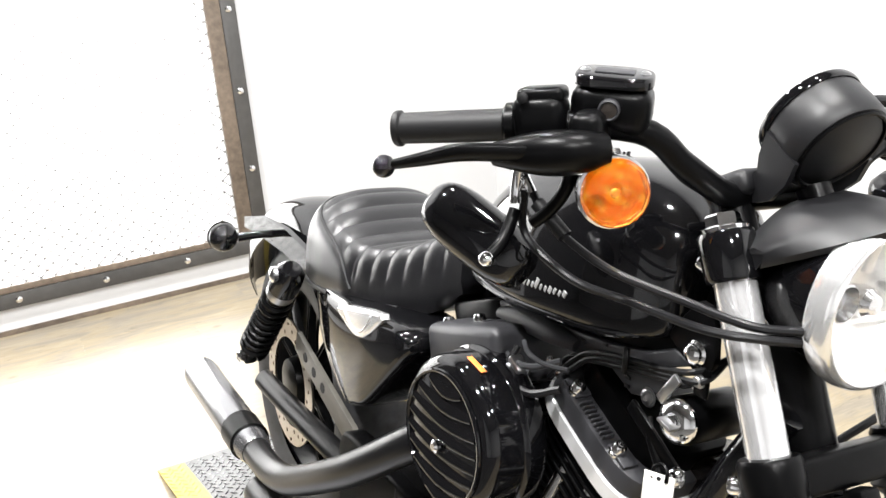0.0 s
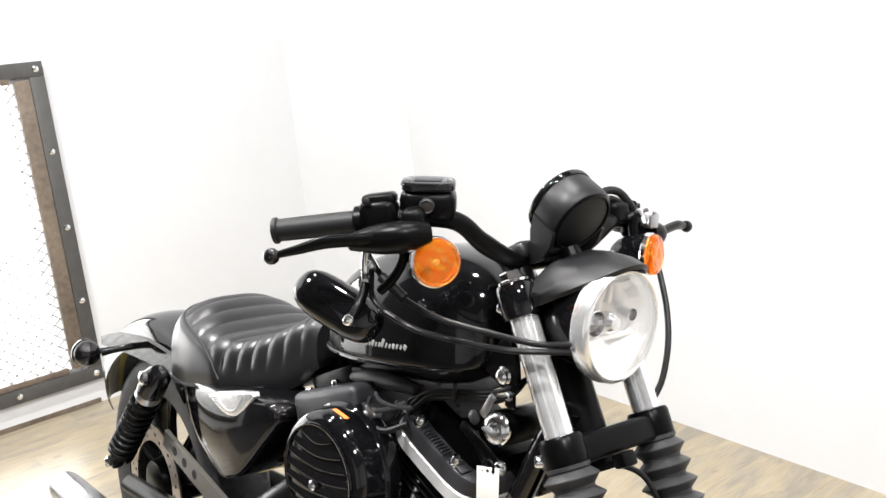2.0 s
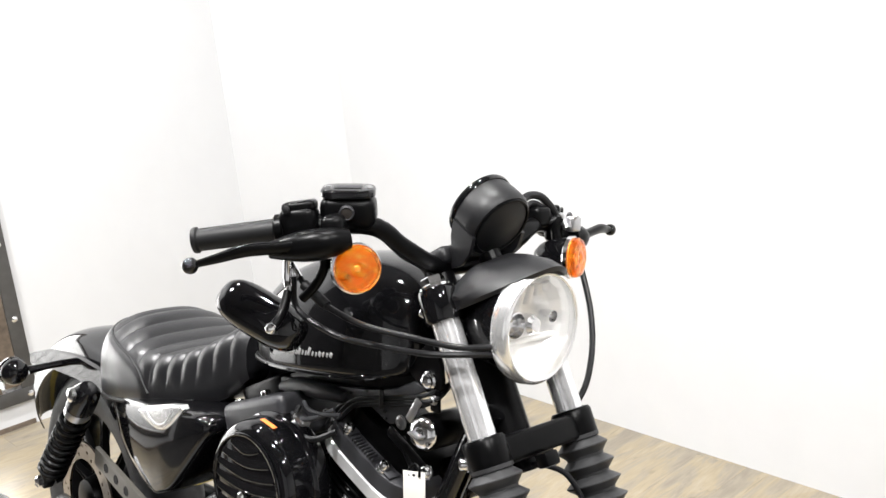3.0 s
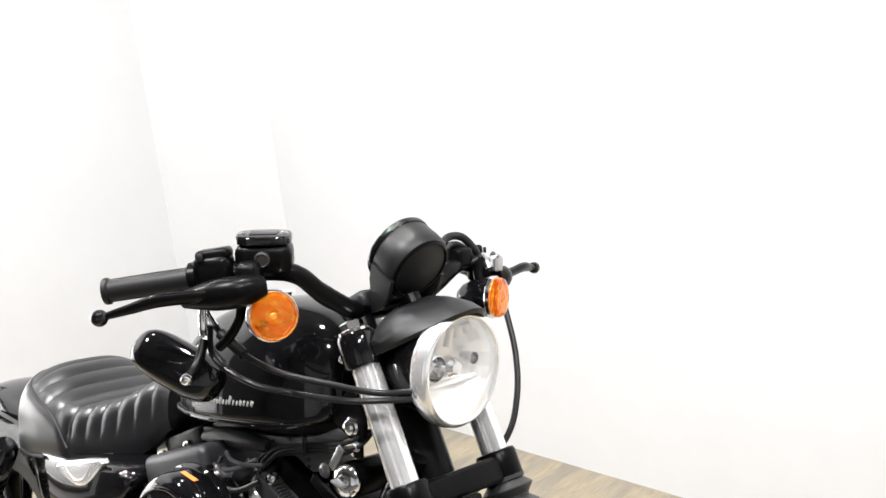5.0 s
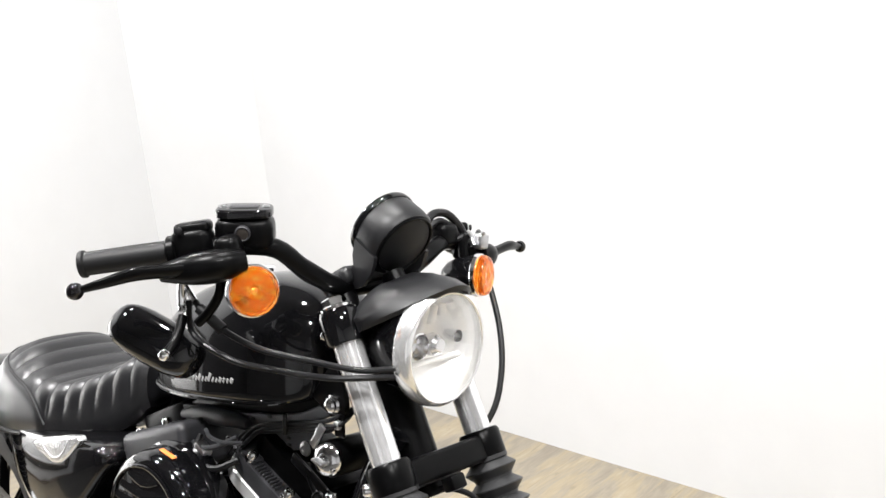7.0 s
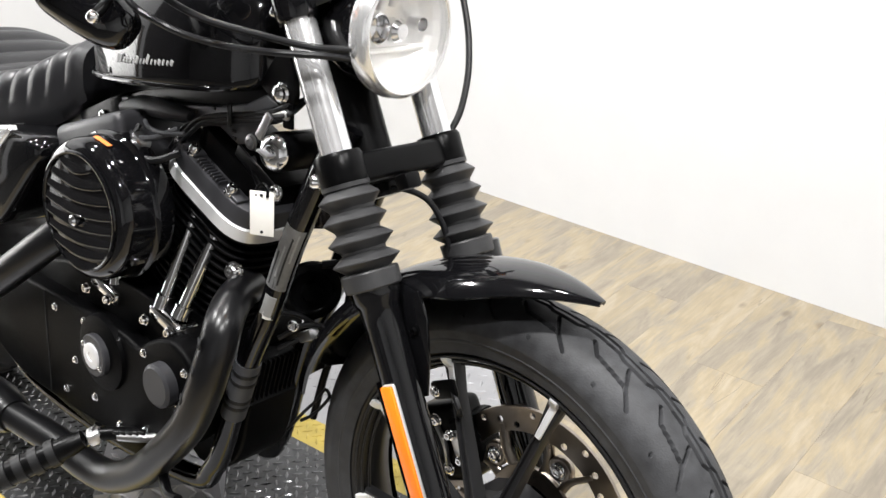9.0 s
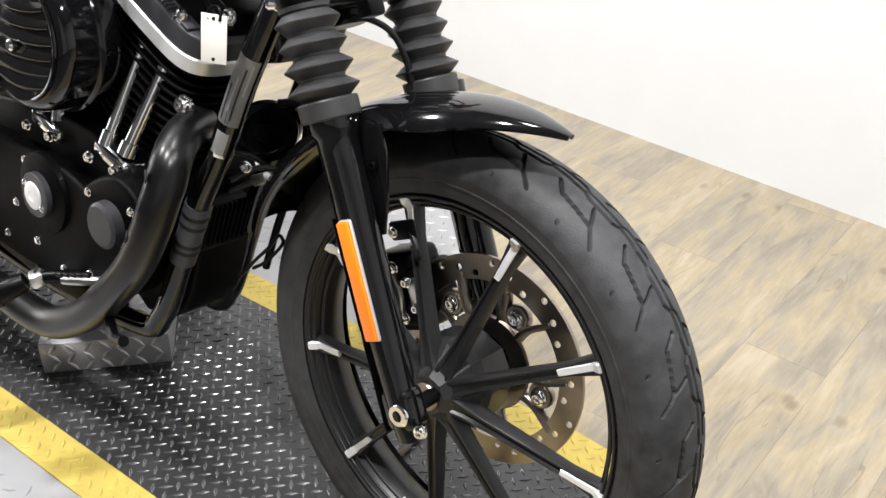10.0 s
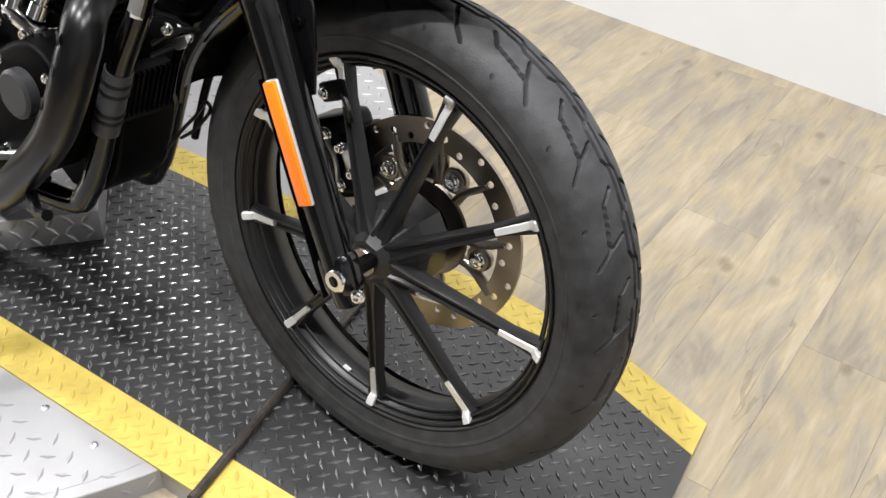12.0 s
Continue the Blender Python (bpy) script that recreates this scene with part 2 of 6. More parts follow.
def tube(points, r, seg=12, steps=6, radii=None, flat=1.0):
    """A round bar along a smooth line; radii: one per given point."""
    line = spline(points, steps) if steps > 1 else [Vector(p) for p in points]
    if radii:
        rs = [x.x for x in (spline([(v, 0, 0) for v in radii], steps) if steps > 1 else [V(v, 0, 0) for v in radii])]
    else:
        rs = [r] * len(line)
    tang = [(line[min(i + 1, len(line) - 1)] - line[max(i - 1, 0)]).normalized() for i in range(len(line))]
    x = tang[0].orthogonal().normalized()
    rings = []
    for p, t, rad in zip(line, tang, rs):
        x = (x - t * x.dot(t)).normalized()
        y = t.cross(x)
        rings.append([p + (x * math.cos(a) + y * math.sin(a) * flat) * rad for a in [2 * math.pi * k / seg for k in range(seg)]])
    return loft(rings)


def wrapped(line, z0, z1, r, facing, half):
    """A thin sheet wrapped on a bar along line between two heights, about a facing angle."""
    rings = []
    for k in range(9):
        z = z1 + (z0 - z1) * k / 8
        p, q = min(((p, q) for p, q in zip(line, line[1:]) if min(p.z, q.z) <= z <= max(p.z, q.z)), key=lambda e: abs(e[0].z - z))
        t = (q - p).normalized()
        c = p.lerp(q, (z - p.z) / (q.z - p.z))
        x = (V(1, 0, 0) - t * t.x).normalized()
        turn = [facing + half * (-1 + 2 * i / 8) for i in range(9)]
        rings.append([c + (x * math.cos(a) - V(0, 1, 0) * math.sin(a)) * rad for a, rad in [(a, r) for a in turn] + [(a, r - 0.0008) for a in turn[::-1]]])
    return loft(rings)


def lathe(profile, m=None, seg=32, cap=True, ring=False):
    """(radius, height) pairs turned about z; ring: the profile closes on itself."""
    rings = []
    for r, h in profile:
        rings.append([V(max(r, 1e-5) * math.cos(2 * math.pi * k / seg), max(r, 1e-5) * math.sin(2 * math.pi * k / seg), h) for k in range(seg)])
    bm = loft(rings, cap=cap, loop=ring)
    if m is not None:
        bm.transform(m)
    return bm


def slab(sx, sy, sz, m=None, bevel=0.0, seg=2):
    """A box with rounded edges, centred."""
    bm = bmesh.new()
    bmesh.ops.create_cube(bm, size=1.0)
    bm.transform(Matrix.Diagonal((sx, sy, sz, 1)))
    if bevel:
        bmesh.ops.bevel(bm, geom=list(bm.edges), offset=bevel, segments=seg, affect="EDGES", profile=0.5)
    if m is not None:
        bm.transform(m)
    return bm


def prism(outline, depth, m=None, bevel=0.0, seg=2, holes=()):
    """An outline in x, y drawn out along z from 0 to depth."""
    bm = bmesh.new()
    lo = [bm.verts.new((x, y, 0)) for x, y in outline]
    hi = [bm.verts.new((x, y, depth)) for x, y in outline]
    n = len(outline)
    for i in range(n):
        bm.faces.new((lo[i], lo[(i + 1) % n], hi[(i + 1) % n], hi[i]))
    bm.faces.new(lo[::-1])
    top = bm.faces.new(hi)
    bmesh.ops.recalc_face_normals(bm, faces=list(bm.faces))
    if bevel:
        bmesh.ops.bevel(bm, geom=[e for e in top.edges], offset=bevel, segments=seg, affect="EDGES", profile=0.5)
    if m is not None:
        bm.transform(m)
    return bm


def join(*bms):
    """Several bmeshes as one."""
    out = bms[0]
    for b in bms[1:]:
        me = bpy.data.meshes.new("tmp")
        b.to_mesh(me)
        out.from_mesh(me)
        bpy.data.meshes.remove(me)
        b.free()
    return out


def ball(r, m=None, u=16, v=10, sz=1.0):
    bm = bmesh.new()
    bmesh.ops.create_uvsphere(bm, u_segments=u, v_segments=v, radius=r)
    bm.transform(Matrix.Diagonal((1, 1, sz, 1)))
    if m is not None:
        bm.transform(m)
    return bm


def ring_curve(r, n, m):
    return [m @ V(r * math.cos(2 * math.pi * k / n), r * math.sin(2 * math.pi * k / n), 0) for k in range(n)]


def part(name, bm, mat, parent=None, label="", m=None, sharp=35, kind=""):
    """Links a bmesh as one mesh object under a thing or under a part."""
    if m is not None:
        bm.transform(m)
    bmesh.ops.recalc_face_normals(bm, faces=list(bm.faces))
    me = bpy.data.meshes.new(name)
    bm.to_mesh(me)
    bm.free()
    for p in me.polygons:
        p.use_smooth = True
    me.set_sharp_from_angle(angle=radians(sharp))
    me.materials.append(mat)
    ob = new(name, me)
    if parent is not None:
        ob.parent = parent
    return tagged(ob, label, "", "", kind)


def hexbolt(p, d, r=0.006, h=0.006):
    """A domed screw head at p that looks along d."""
    return lathe([(r * 1.25, 0), (r * 1.25, h * 0.25), (r, h * 0.3), (r * 0.98, h * 0.8), (r * 0.75, h), (r * 0.45, h), (r * 0.4, h * 0.6), (0, h * 0.6)], aim(p, d), 12)


# ---- room ----
X0, X1, Y0, Y1, ZC = -3.2, 4.6, -4.6, 1.62, 3.3
BACK_SKEW = -0.07      # the long wall runs slightly askew


def back_y(x):
    return 1.518 + BACK_SKEW * x


def wall_from(name, a, b, z0, z1, thick, mat, label):
    """A wall with its inner face on the line a-b; thick is measured to the left of a to b."""
    a, b = Vector((*a, 0)), Vector((*b, 0))
    d = (b - a).normalized()
    n = V(-d.y, d.x, 0) * thick
    bm = bmesh.new()
    pts = [a, b, b + n, a + n]
    lo = [bm.verts.new((p.x, p.y, z0)) for p in pts]
    hi = [bm.verts.new((p.x, p.y, z1)) for p in pts]
    for i in range(4):
        bm.faces.new((lo[i], lo[(i + 1) % 4], hi[(i + 1) % 4], hi[i]))
    bm.faces.new(lo)
    bm.faces.new(hi)
    return tagged(part(name, bm, mat), label, "wall", kind="structure")


WIN_Y0, WIN_Y1, WIN_Z0, WIN_Z1 = -1.47, 0.31, 0.13, 1.27

# slab past the planks is unseen, added dark for the bike's reflections
floor = slab(X1 - X0 + 0.6, Y1 - Y0 + 0.9, 0.1, Matrix.Translation(((X0 + X1) / 2, (Y0 + Y1) / 2, FLOOR_Z - 0.056)))
floor = tagged(part("floor", floor, material("dark_reflection_floor", (0.045, 0.043, 0.040), 0.7, grain=0.3, scale=12, wear=0.1, bump=0.2)), "light oak vinyl planks, with an unseen dark slab past them for dark reflections", "floor", kind="structure")
# unseen ceiling, dark so that upward gloss reflects only the lamps
ceiling = slab(X1 - X0 + 0.6, Y1 - Y0 + 0.9, 0.1, Matrix.Translation(((X0 + X1) / 2, (Y0 + Y1) / 2, ZC + 0.05)))
tagged(part("ceiling", ceiling, CEILING), "plain dark grey ceiling, unseen, kept dark for the reflections on the bike", "ceiling", kind="structure")
wall_from("wall_north", (X1, back_y(X1)), (-2.62, back_y(-2.62)), FLOOR_Z, ZC, -0.15, WALL, "smooth white painted wall beside the motorcycle")
# shallow step in the corner: a return and a recessed bay
wall_from("wall_recess", (-2.62, back_y(-2.62)), (-3.2, 1.49), FLOOR_Z, ZC, -0.15, WALL, "white wall in the corner of the room")
# unseen walls: white or dark as the chrome and gloss reflections need
wall_from("wall_east", (X1, Y0), (X1, back_y(X1)), FLOOR_Z, ZC, -0.15, WALL, "unseen white wall closing the far end, white for the chrome reflections")
wall_from("wall_south", (X0, Y0), (0.9, Y0), FLOOR_Z, ZC, -0.15, DARK_WALL, "unseen dark wall opposite the bike that keeps its reflections dark")
wall_from("wall_south_east", (0.9, Y0), (X1, Y0), FLOOR_Z, ZC, -0.15, WALL, "unseen white wall added to brighten the chrome reflections")
# west wall in four pieces round the opening
for nm, ya, yb, za, zb in (("wall_west", 1.9, WIN_Y1, FLOOR_Z, ZC), ("wall_west_south", WIN_Y0, WIN_Y0 - 0.30, FLOOR_Z, ZC), ("wall_west_sill", WIN_Y1, WIN_Y0, FLOOR_Z, WIN_Z0), ("wall_west_head", WIN_Y1, WIN_Y0, WIN_Z1, ZC)):
    wall_from(nm, (X0, ya), (X0, yb), za, zb, -0.15, WALL, "white painted wall with a meshed opening")

# unseen; added dark beyond a white strip to shape the tank's reflection
wall_from("wall_west_far", (X0, WIN_Y0 - 0.30), (X0, Y0), FLOOR_Z, ZC, -0.15, DARK_WALL, "unseen dark wall past the opening that darkens the tank's reflection")

# meshed opening in the west wall
window = tagged(new("window_1"), "opening covered with expanded metal mesh in a bolted black steel frame", "window", kind="structure")
FX = X0 + 0.004
bar = 0.056
oy0, oy1, oz0, oz1 = WIN_Y0 - 0.116, 0.426, 0.058, 1.337
for nm, cy, cz, sy, sz in (("frame_bar", (oy0 + oy1) / 2, oz0 + bar / 2, oy1 - oy0, bar), ("frame_bar", (oy0 + oy1) / 2, oz1 - bar / 2, oy1 - oy0, bar),
                           ("frame_bar", oy1 - bar / 2, (oz0 + oz1) / 2, bar, oz1 - oz0 - 2 * bar - 0.002), ("frame_bar", oy0 + bar / 2, (oz0 + oz1) / 2, bar, oz1 - oz0 - 2 * bar - 0.002)):
    part(nm, slab(0.008, sy, sz, Matrix.Translation((FX + 0.012, cy, cz)), 0.0015), STEEL_BLACK, window, "black painted flat steel bar")
for nm, cy, cz, sy, sz in (("wood_strip", (WIN_Y0 + WIN_Y1) / 2, WIN_Z0 - 0.002, WIN_Y1 - WIN_Y0 - 0.03, 0.022), ("wood_strip", (WIN_Y0 + WIN_Y1) / 2, WIN_Z1 + 0.002, WIN_Y1 - WIN_Y0 - 0.03, 0.022),
                           ("wood_strip", WIN_Y1 + 0.030, (WIN_Z0 + WIN_Z1) / 2, 0.056, WIN_Z1 - WIN_Z0), ("wood_strip", WIN_Y0 - 0.018, (WIN_Z0 + WIN_Z1) / 2, 0.062, WIN_Z1 - WIN_Z0)):
    part(nm, slab(0.012, sy, sz, Matrix.Translation((FX + 0.010, cy, cz)), 0.001), OLD_WOOD, window, "weathered bare wood strip")
bolts = []
for k in range(8):
    for zz in (oz0 + 0.028, oz1 - 0.028):
        bolts.append((0.398 - 0.302 * k, zz))
for k in range(1, 4):
    bolts.append((0.398, 0.094 + 0.300 * k))
for by, bz in bolts:
    if by > oy0 + 0.01:
        part("bolt", lathe([(0.0125, 0), (0.0125, 0.002), (0.010, 0.005), (0.005, 0.007), (0, 0.0075)], aim((FX + 0.016, by, bz), (1, 0, 0)), 14), CHROME, window, "round bright bolt head")


def expanded_mesh():
    """Diamond lattice of thin strands over the opening."""
    bm = bmesh.new()
    pw, ph = 0.050, 0.022
    ny, nz = int((WIN_Y1 - WIN_Y0 + 0.1) / pw) + 1, int((WIN_Z1 - WIN_Z0 + 0.06) / ph) + 1
    t, w = 0.0021, 0.0030
    for i in range(ny):
        for j in range(nz):
            y, z = WIN_Y0 - 0.05 + i * pw + (pw / 2 if j % 2 else 0), WIN_Z0 - 0.03 + j * ph
            for sgn in (-1, 1):
                a, b = V(0, y, z), V(0, y + sgn * pw / 2, z + ph)
                d = (b - a).normalized()
                s = V(0, -d.z, d.y) * t
                o = V(w, 0, 0)
                vs = [bm.verts.new(p + V(FX + 0.001, 0, 0)) for p in (a - s, a + s, a + s + o, a - s + o, b - s, b + s, b + s + o, b - s + o)]
                for q in ((0, 1, 5, 4), (1, 2, 6, 5), (2, 3, 7, 6), (3, 0, 4, 7)):
                    bm.faces.new([vs[x] for x in q])
    return bm


part("wire_mesh", expanded_mesh(), MESH_STEEL, window, "diamond-pattern expanded steel mesh")
# bright yard behind the opening
glow = bpy.data.materials.new("daylight_backdrop")
glow.use_nodes = True
gb = glow.node_tree.nodes["Principled BSDF"]
gb.inputs["Emission Color"].default_value = (1.0, 0.99, 0.97, 1)
gp_, gs, gr = glow.node_tree.nodes.new("ShaderNodeNewGeometry"), glow.node_tree.nodes.new("ShaderNodeSeparateXYZ"), glow.node_tree.nodes.new("ShaderNodeMapRange")
gr.inputs["From Min"].default_value, gr.inputs["From Max"].default_value = 0.0, 0.75      # dim ground below, bright sky above
gr.inputs["To Min"].default_value, gr.inputs["To Max"].default_value = 1.3, 8.0
glow.node_tree.links.new(gp_.outputs["Position"], gs.inputs[0])
glow.node_tree.links.new(gs.outputs["Z"], gr.inputs["Value"])
glow.node_tree.links.new(gr.outputs[0], gb.inputs["Emission Strength"])
tagged(part("backdrop", slab(0.02, 3.2, 2.4, Matrix.Translation((X0 - 0.9, -0.6, 0.75))), glow), "overexposed white daylight outside the opening", "backdrop", kind="structure")
# skirting along the west wall, just above the floor
part("baseboard", slab(0.006, 2.2, 0.018, Matrix.Translation((X0 + 0.003, -0.7, FLOOR_Z + 0.010))), OLD_WOOD, None, "", kind="structure")["label"] = "thin wooden strip along the foot of the wall"

# ---- ceiling lamps ----
LAMP_ROWS = ((-2.1, (112, 34)), (-0.2, (100, 54)), (1.7, (92, 52)))
for lx, watts in LAMP_ROWS:
    for ly, pw in zip((-1.0, 0.35), watts):
        fx = tagged(new("ceiling_lamp"), "round white ceiling lamp with a bright disc", "ceiling lamp", "ceiling lamps")
        fx.location = (lx, ly, ZC)
        part("housing", lathe([(0.12, 0), (0.12, -0.03), (0.11, -0.05), (0.10, -0.05), (0.095, -0.04), (0, -0.04)], None, 28), CEILING, fx)
        lamp("lamp", pose(lx, ly, ZC - 0.06), 0.17, pw)

# ---- motorcycle ----
LEAN_DEG, STEER, RAKE = 8.5, -0.5, radians(25.5)
bike = tagged(new("motorcycle"), "black cruiser motorcycle leaning on its side stand on a tread plate", "motorcycle")
bike.matrix_world = pose(0, 0, 0, -LEAN_DEG, 0, 0)
AX = V(0.003, 0, 0.327)
FORK0 = V(0, 0, 0.322)
LEG = V(-math.sin(RAKE), 0, math.cos(RAKE))       # up along the fork
FWD = V(math.cos(RAKE), 0, math.sin(RAKE))        # ahead, square to the fork
PIV = V(0.117, 0, 0)
S = Matrix.Translation(PIV) @ Matrix.Rotation(radians(STEER), 4, LEG) @ Matrix.Translation(-PIV)
SI = S.inverted()


def U(x, y, z):
    """A place on the turned front end, with the steering set straight."""
    return SI @ V(x, y, z)


def fork(s, y=0.0, o=0.0):
    """A place on the fork: s up along the leg from the axle, o ahead of it."""
    return FORK0 + LEG * s + FWD * o + V(0, y, 0)


def front(name, bm, mat, parent=None, label="", sharp=35):
    return part(name, bm, mat, parent or bike, label, S, sharp)


def mirrored(p):
    return V(p[0], -p[1], p[2])


# -- front wheel --
TREAD_LINES = (
    ((0.000, 0.013), (0.015, 0.027), (0.066, 0.033), (0.086, 0.050)),
    ((0.066, 0.033), (0.052, 0.013)),
    ((0.000, 0.002), (0.030, 0.003), (0.040, 0.008), (0.075, 0.008), (0.085, 0.002), (0.105, 0.002)),
    ((0.036, 0.056), (0.0375, 0.0575)),
)


def near_line(c, s, line):
    """Distance of (c, s) to a bent line."""
    best = 1.0
    for (c0, s0), (c1, s1) in zip(line, line[1:]):
        dc, ds = c1 - c0, s1 - s0
        f = min(1, max(0, ((c - c0) * dc + (s - s0) * ds) / (dc * dc + ds * ds)))
        best = min(best, math.hypot(c - c0 - f * dc, s - s0 - f * ds))
    return best


def tyre_mesh(radius, width, bead, steps=2000, cuts=190, groove=True):
    """A tyre turned about y, with bent grooves sunk into the tread."""
    per_rep = steps // 20
    prof = []
    for i in range(cuts + 1):
        u = -1 + 2 * i / cuts
        th = u * 2.15
        y = width / 2 * math.sin(th) if abs(th) < math.pi / 2 else math.copysign(width / 2 * (1 - 0.28 * (abs(th) - math.pi / 2)), u)
        h = radius - width * 0.42 * (1 - math.cos(min(abs(th), math.pi / 2)))
        if abs(th) > math.pi / 2:
            h -= (abs(th) - math.pi / 2) / (2.15 - math.pi / 2) * (radius - width * 0.42 - bead)
        if 1.80 < abs(th) < 1.86:
            y *= 1.02
        prof.append((y, h, th))
    cut = []
    for k in range(per_rep):
        row = []
        for y, h, th in prof:
            deep = 0.0
            if groove and abs(th) < 1.35:
                c = (k / per_rep + (0.5 if th > 0 else 0)) % 1.0 * 0.105
                s = abs(th) * width / 2
                dist = min(near_line(c + o, s, line) for line in TREAD_LINES for o in (-0.105, 0, 0.105))
                deep = 0.0065 * min(1, max(0, (0.0024 - dist) / 0.0006))
            row.append(deep)
        cut.append(row)
    rings = []
    for k in range(steps):
        a = -2 * math.pi * k / steps
        row = cut[k % per_rep]
        rings.append([V((h - d) * math.cos(a), y, (h - d) * math.sin(a)) for (y, h, th), d in zip(prof, row)])
    return loft(rings, closed=False, cap=False, loop=True)


def rim_mesh(bead, half, drop):
    prof = [(bead + 0.012, half), (bead + 0.010, half + 0.004), (bead + 0.001, half + 0.003), (bead - 0.006, half - 0.004), (bead - 0.012, half - 0.010), (drop + 0.004, half - 0.022), (drop, half - 0.030), (drop, -half + 0.030), (drop + 0.004, -half + 0.022), (bead - 0.012, -half + 0.010), (bead - 0.006, -half + 0.004), (bead + 0.001, -half - 0.003), (bead + 0.010, -half - 0.004), (bead + 0.012, -half)]
    rings = []
    for k in range(120):
        a = 2 * math.pi * k / 120
        rings.append([V(r * math.cos(a), y, r * math.sin(a)) for r, y in prof])
    return loft(rings, loop=True)


def spoke_mesh(a, r0, r1, y0, y1, wide=0.0092, deep0=0.022, deep1=0.013):
    """A slim wheel spoke with two ribs and a shallow channel, sloping from hub to rim."""
    d, t = V(math.cos(a), 0, math.sin(a)), V(-math.sin(a), 0, math.cos(a))
    rings = []
    for f in (0, 0.10, 0.25, 0.5, 0.8, 0.92, 1.0):
        r = r0 + (r1 - r0) * f
        w = wide - 0.0022 * f + (0.006 * (f - 0.80) / 0.20 if f > 0.80 else 0) + (0.006 * (1 - f / 0.25) ** 2 if f < 0.25 else 0)
        dep = deep0 + (deep1 - deep0) * f
        y = y0 + (y1 - y0) * f ** 0.85
        groove = 0.0045 if 0.05 < f < 0.9 else 0.0008
        rings.append([d * r + t * w * p + V(0, y + q, 0) for p, q in ((-1.05, dep), (-1, 0.005), (-0.78, 0), (-0.52, 0), (-0.34, groove), (0.34, groove), (0.52, 0), (0.78, 0), (1, 0.005), (1.05, dep))])
    return loft(rings)


WX = V(-0.008, 0.025, 0.3195)      # centre of the front wheel
WHEEL_M = Matrix.Translation(WX)
fw = front("front_wheel", rim_mesh(0.246, 0.034, 0.226), WHEEL_BLACK, None, "black nine-spoke cast front wheel", 30)
fw.data.transform(S @ WHEEL_M @ SI)
front("tyre", tyre_mesh(0.3215, 0.103, 0.248), RUBBER, fw, "worn black rubber tyre with angled grooves", 38).data.transform(S @ WHEEL_M @ Matrix.Translation((0, 0.0035, 0)) @ SI)
SPOKE_A = radians(72.4)
for k in range(9):
    a = SPOKE_A - k * 2 * math.pi / 9
    front("spoke", spoke_mesh(a, 0.026, 0.231, -0.058, -0.029), WHEEL_BLACK, fw, "", 22).data.transform(S @ WHEEL_M @ SI)
    d, t = V(math.cos(a), 0, math.sin(a)), V(-math.sin(a), 0, math.cos(a))
    rings = []
    for r, w, y in ((0.182, 0.0040, -0.0362), (0.190, 0.0044, -0.0350), (0.216, 0.0046, -0.0315), (0.221, 0.0048, -0.0300), (0.226, 0.0050, -0.0300), (0.231, 0.0056, -0.0350), (0.2385, 0.0058, -0.0385), (0.2400, 0.0052, -0.0385)):
        rings.append([d * r + t * w * p + V(0, y + q, 0) for p, q in ((-1, 0.006), (-1, 0), (-0.8, -0.0010), (0.8, -0.0010), (1, 0), (1, 0.006))])
    front("spoke_tip", loft(rings), ALU, fw, "bare machined spoke tip", 25).data.transform(S @ WHEEL_M @ SI)
for rr_, yy_, tt_ in ((0.2405, -0.0345, 0.0022), (0.2335, -0.0300, 0.0020), (0.2275, -0.0215, 0.0020)):
    line = [WX + V(rr_ * math.cos(q), yy_, rr_ * math.sin(q)) for q in [2 * math.pi * k / 96 for k in range(97)]]
    front("rim_ridge", tube(line, tt_, 8, 1), WHEEL_BLACK, fw)
# nine-sided cone that the spokes grow out of
cone = []
for rad, y in ((0.022, -0.066), (0.026, -0.064), (0.040, -0.050), (0.060, -0.034), (0.064, -0.018), (0.060, 0.030), (0.030, 0.045)):
    cone.append([WX + V(rad * math.cos(q), y, rad * math.sin(q)) for q in [SPOKE_A + math.pi / 9 + 2 * math.pi * k / 9 for k in range(9)]])
front("hub", loft(cone), WHEEL_BLACK, fw, "", 12)
front("bearing_seal", lathe([(0.012, -0.071), (0.0175, -0.071), (0.0190, -0.069), (0.0190, -0.066), (0.021, -0.0655), (0.021, -0.060), (0.012, -0.060)], aim(WX, (0, 1, 0)), 28), ROTOR, fw, "dull steel bearing spacer")
vdir = V(math.cos(-1.62), 0, math.sin(-1.62))
front("valve", tube([WX + vdir * 0.228 + V(0, -0.004, 0), WX + vdir * 0.196 + V(0, -0.008, 0)], 0.004, 10, 1), SOFT_RUBBER, fw)
front("wheel_weight", slab(0.012, 0.006, 0.004, aim(WX + V(math.cos(-1.78), 0, math.sin(-1.78)) * 0.2255 + V(0, -0.020, 0), (math.cos(-1.78), 0, math.sin(-1.78))), 0.001), ALU, fw)

# brake rotor, on the far side
DISC_Y = 0.056


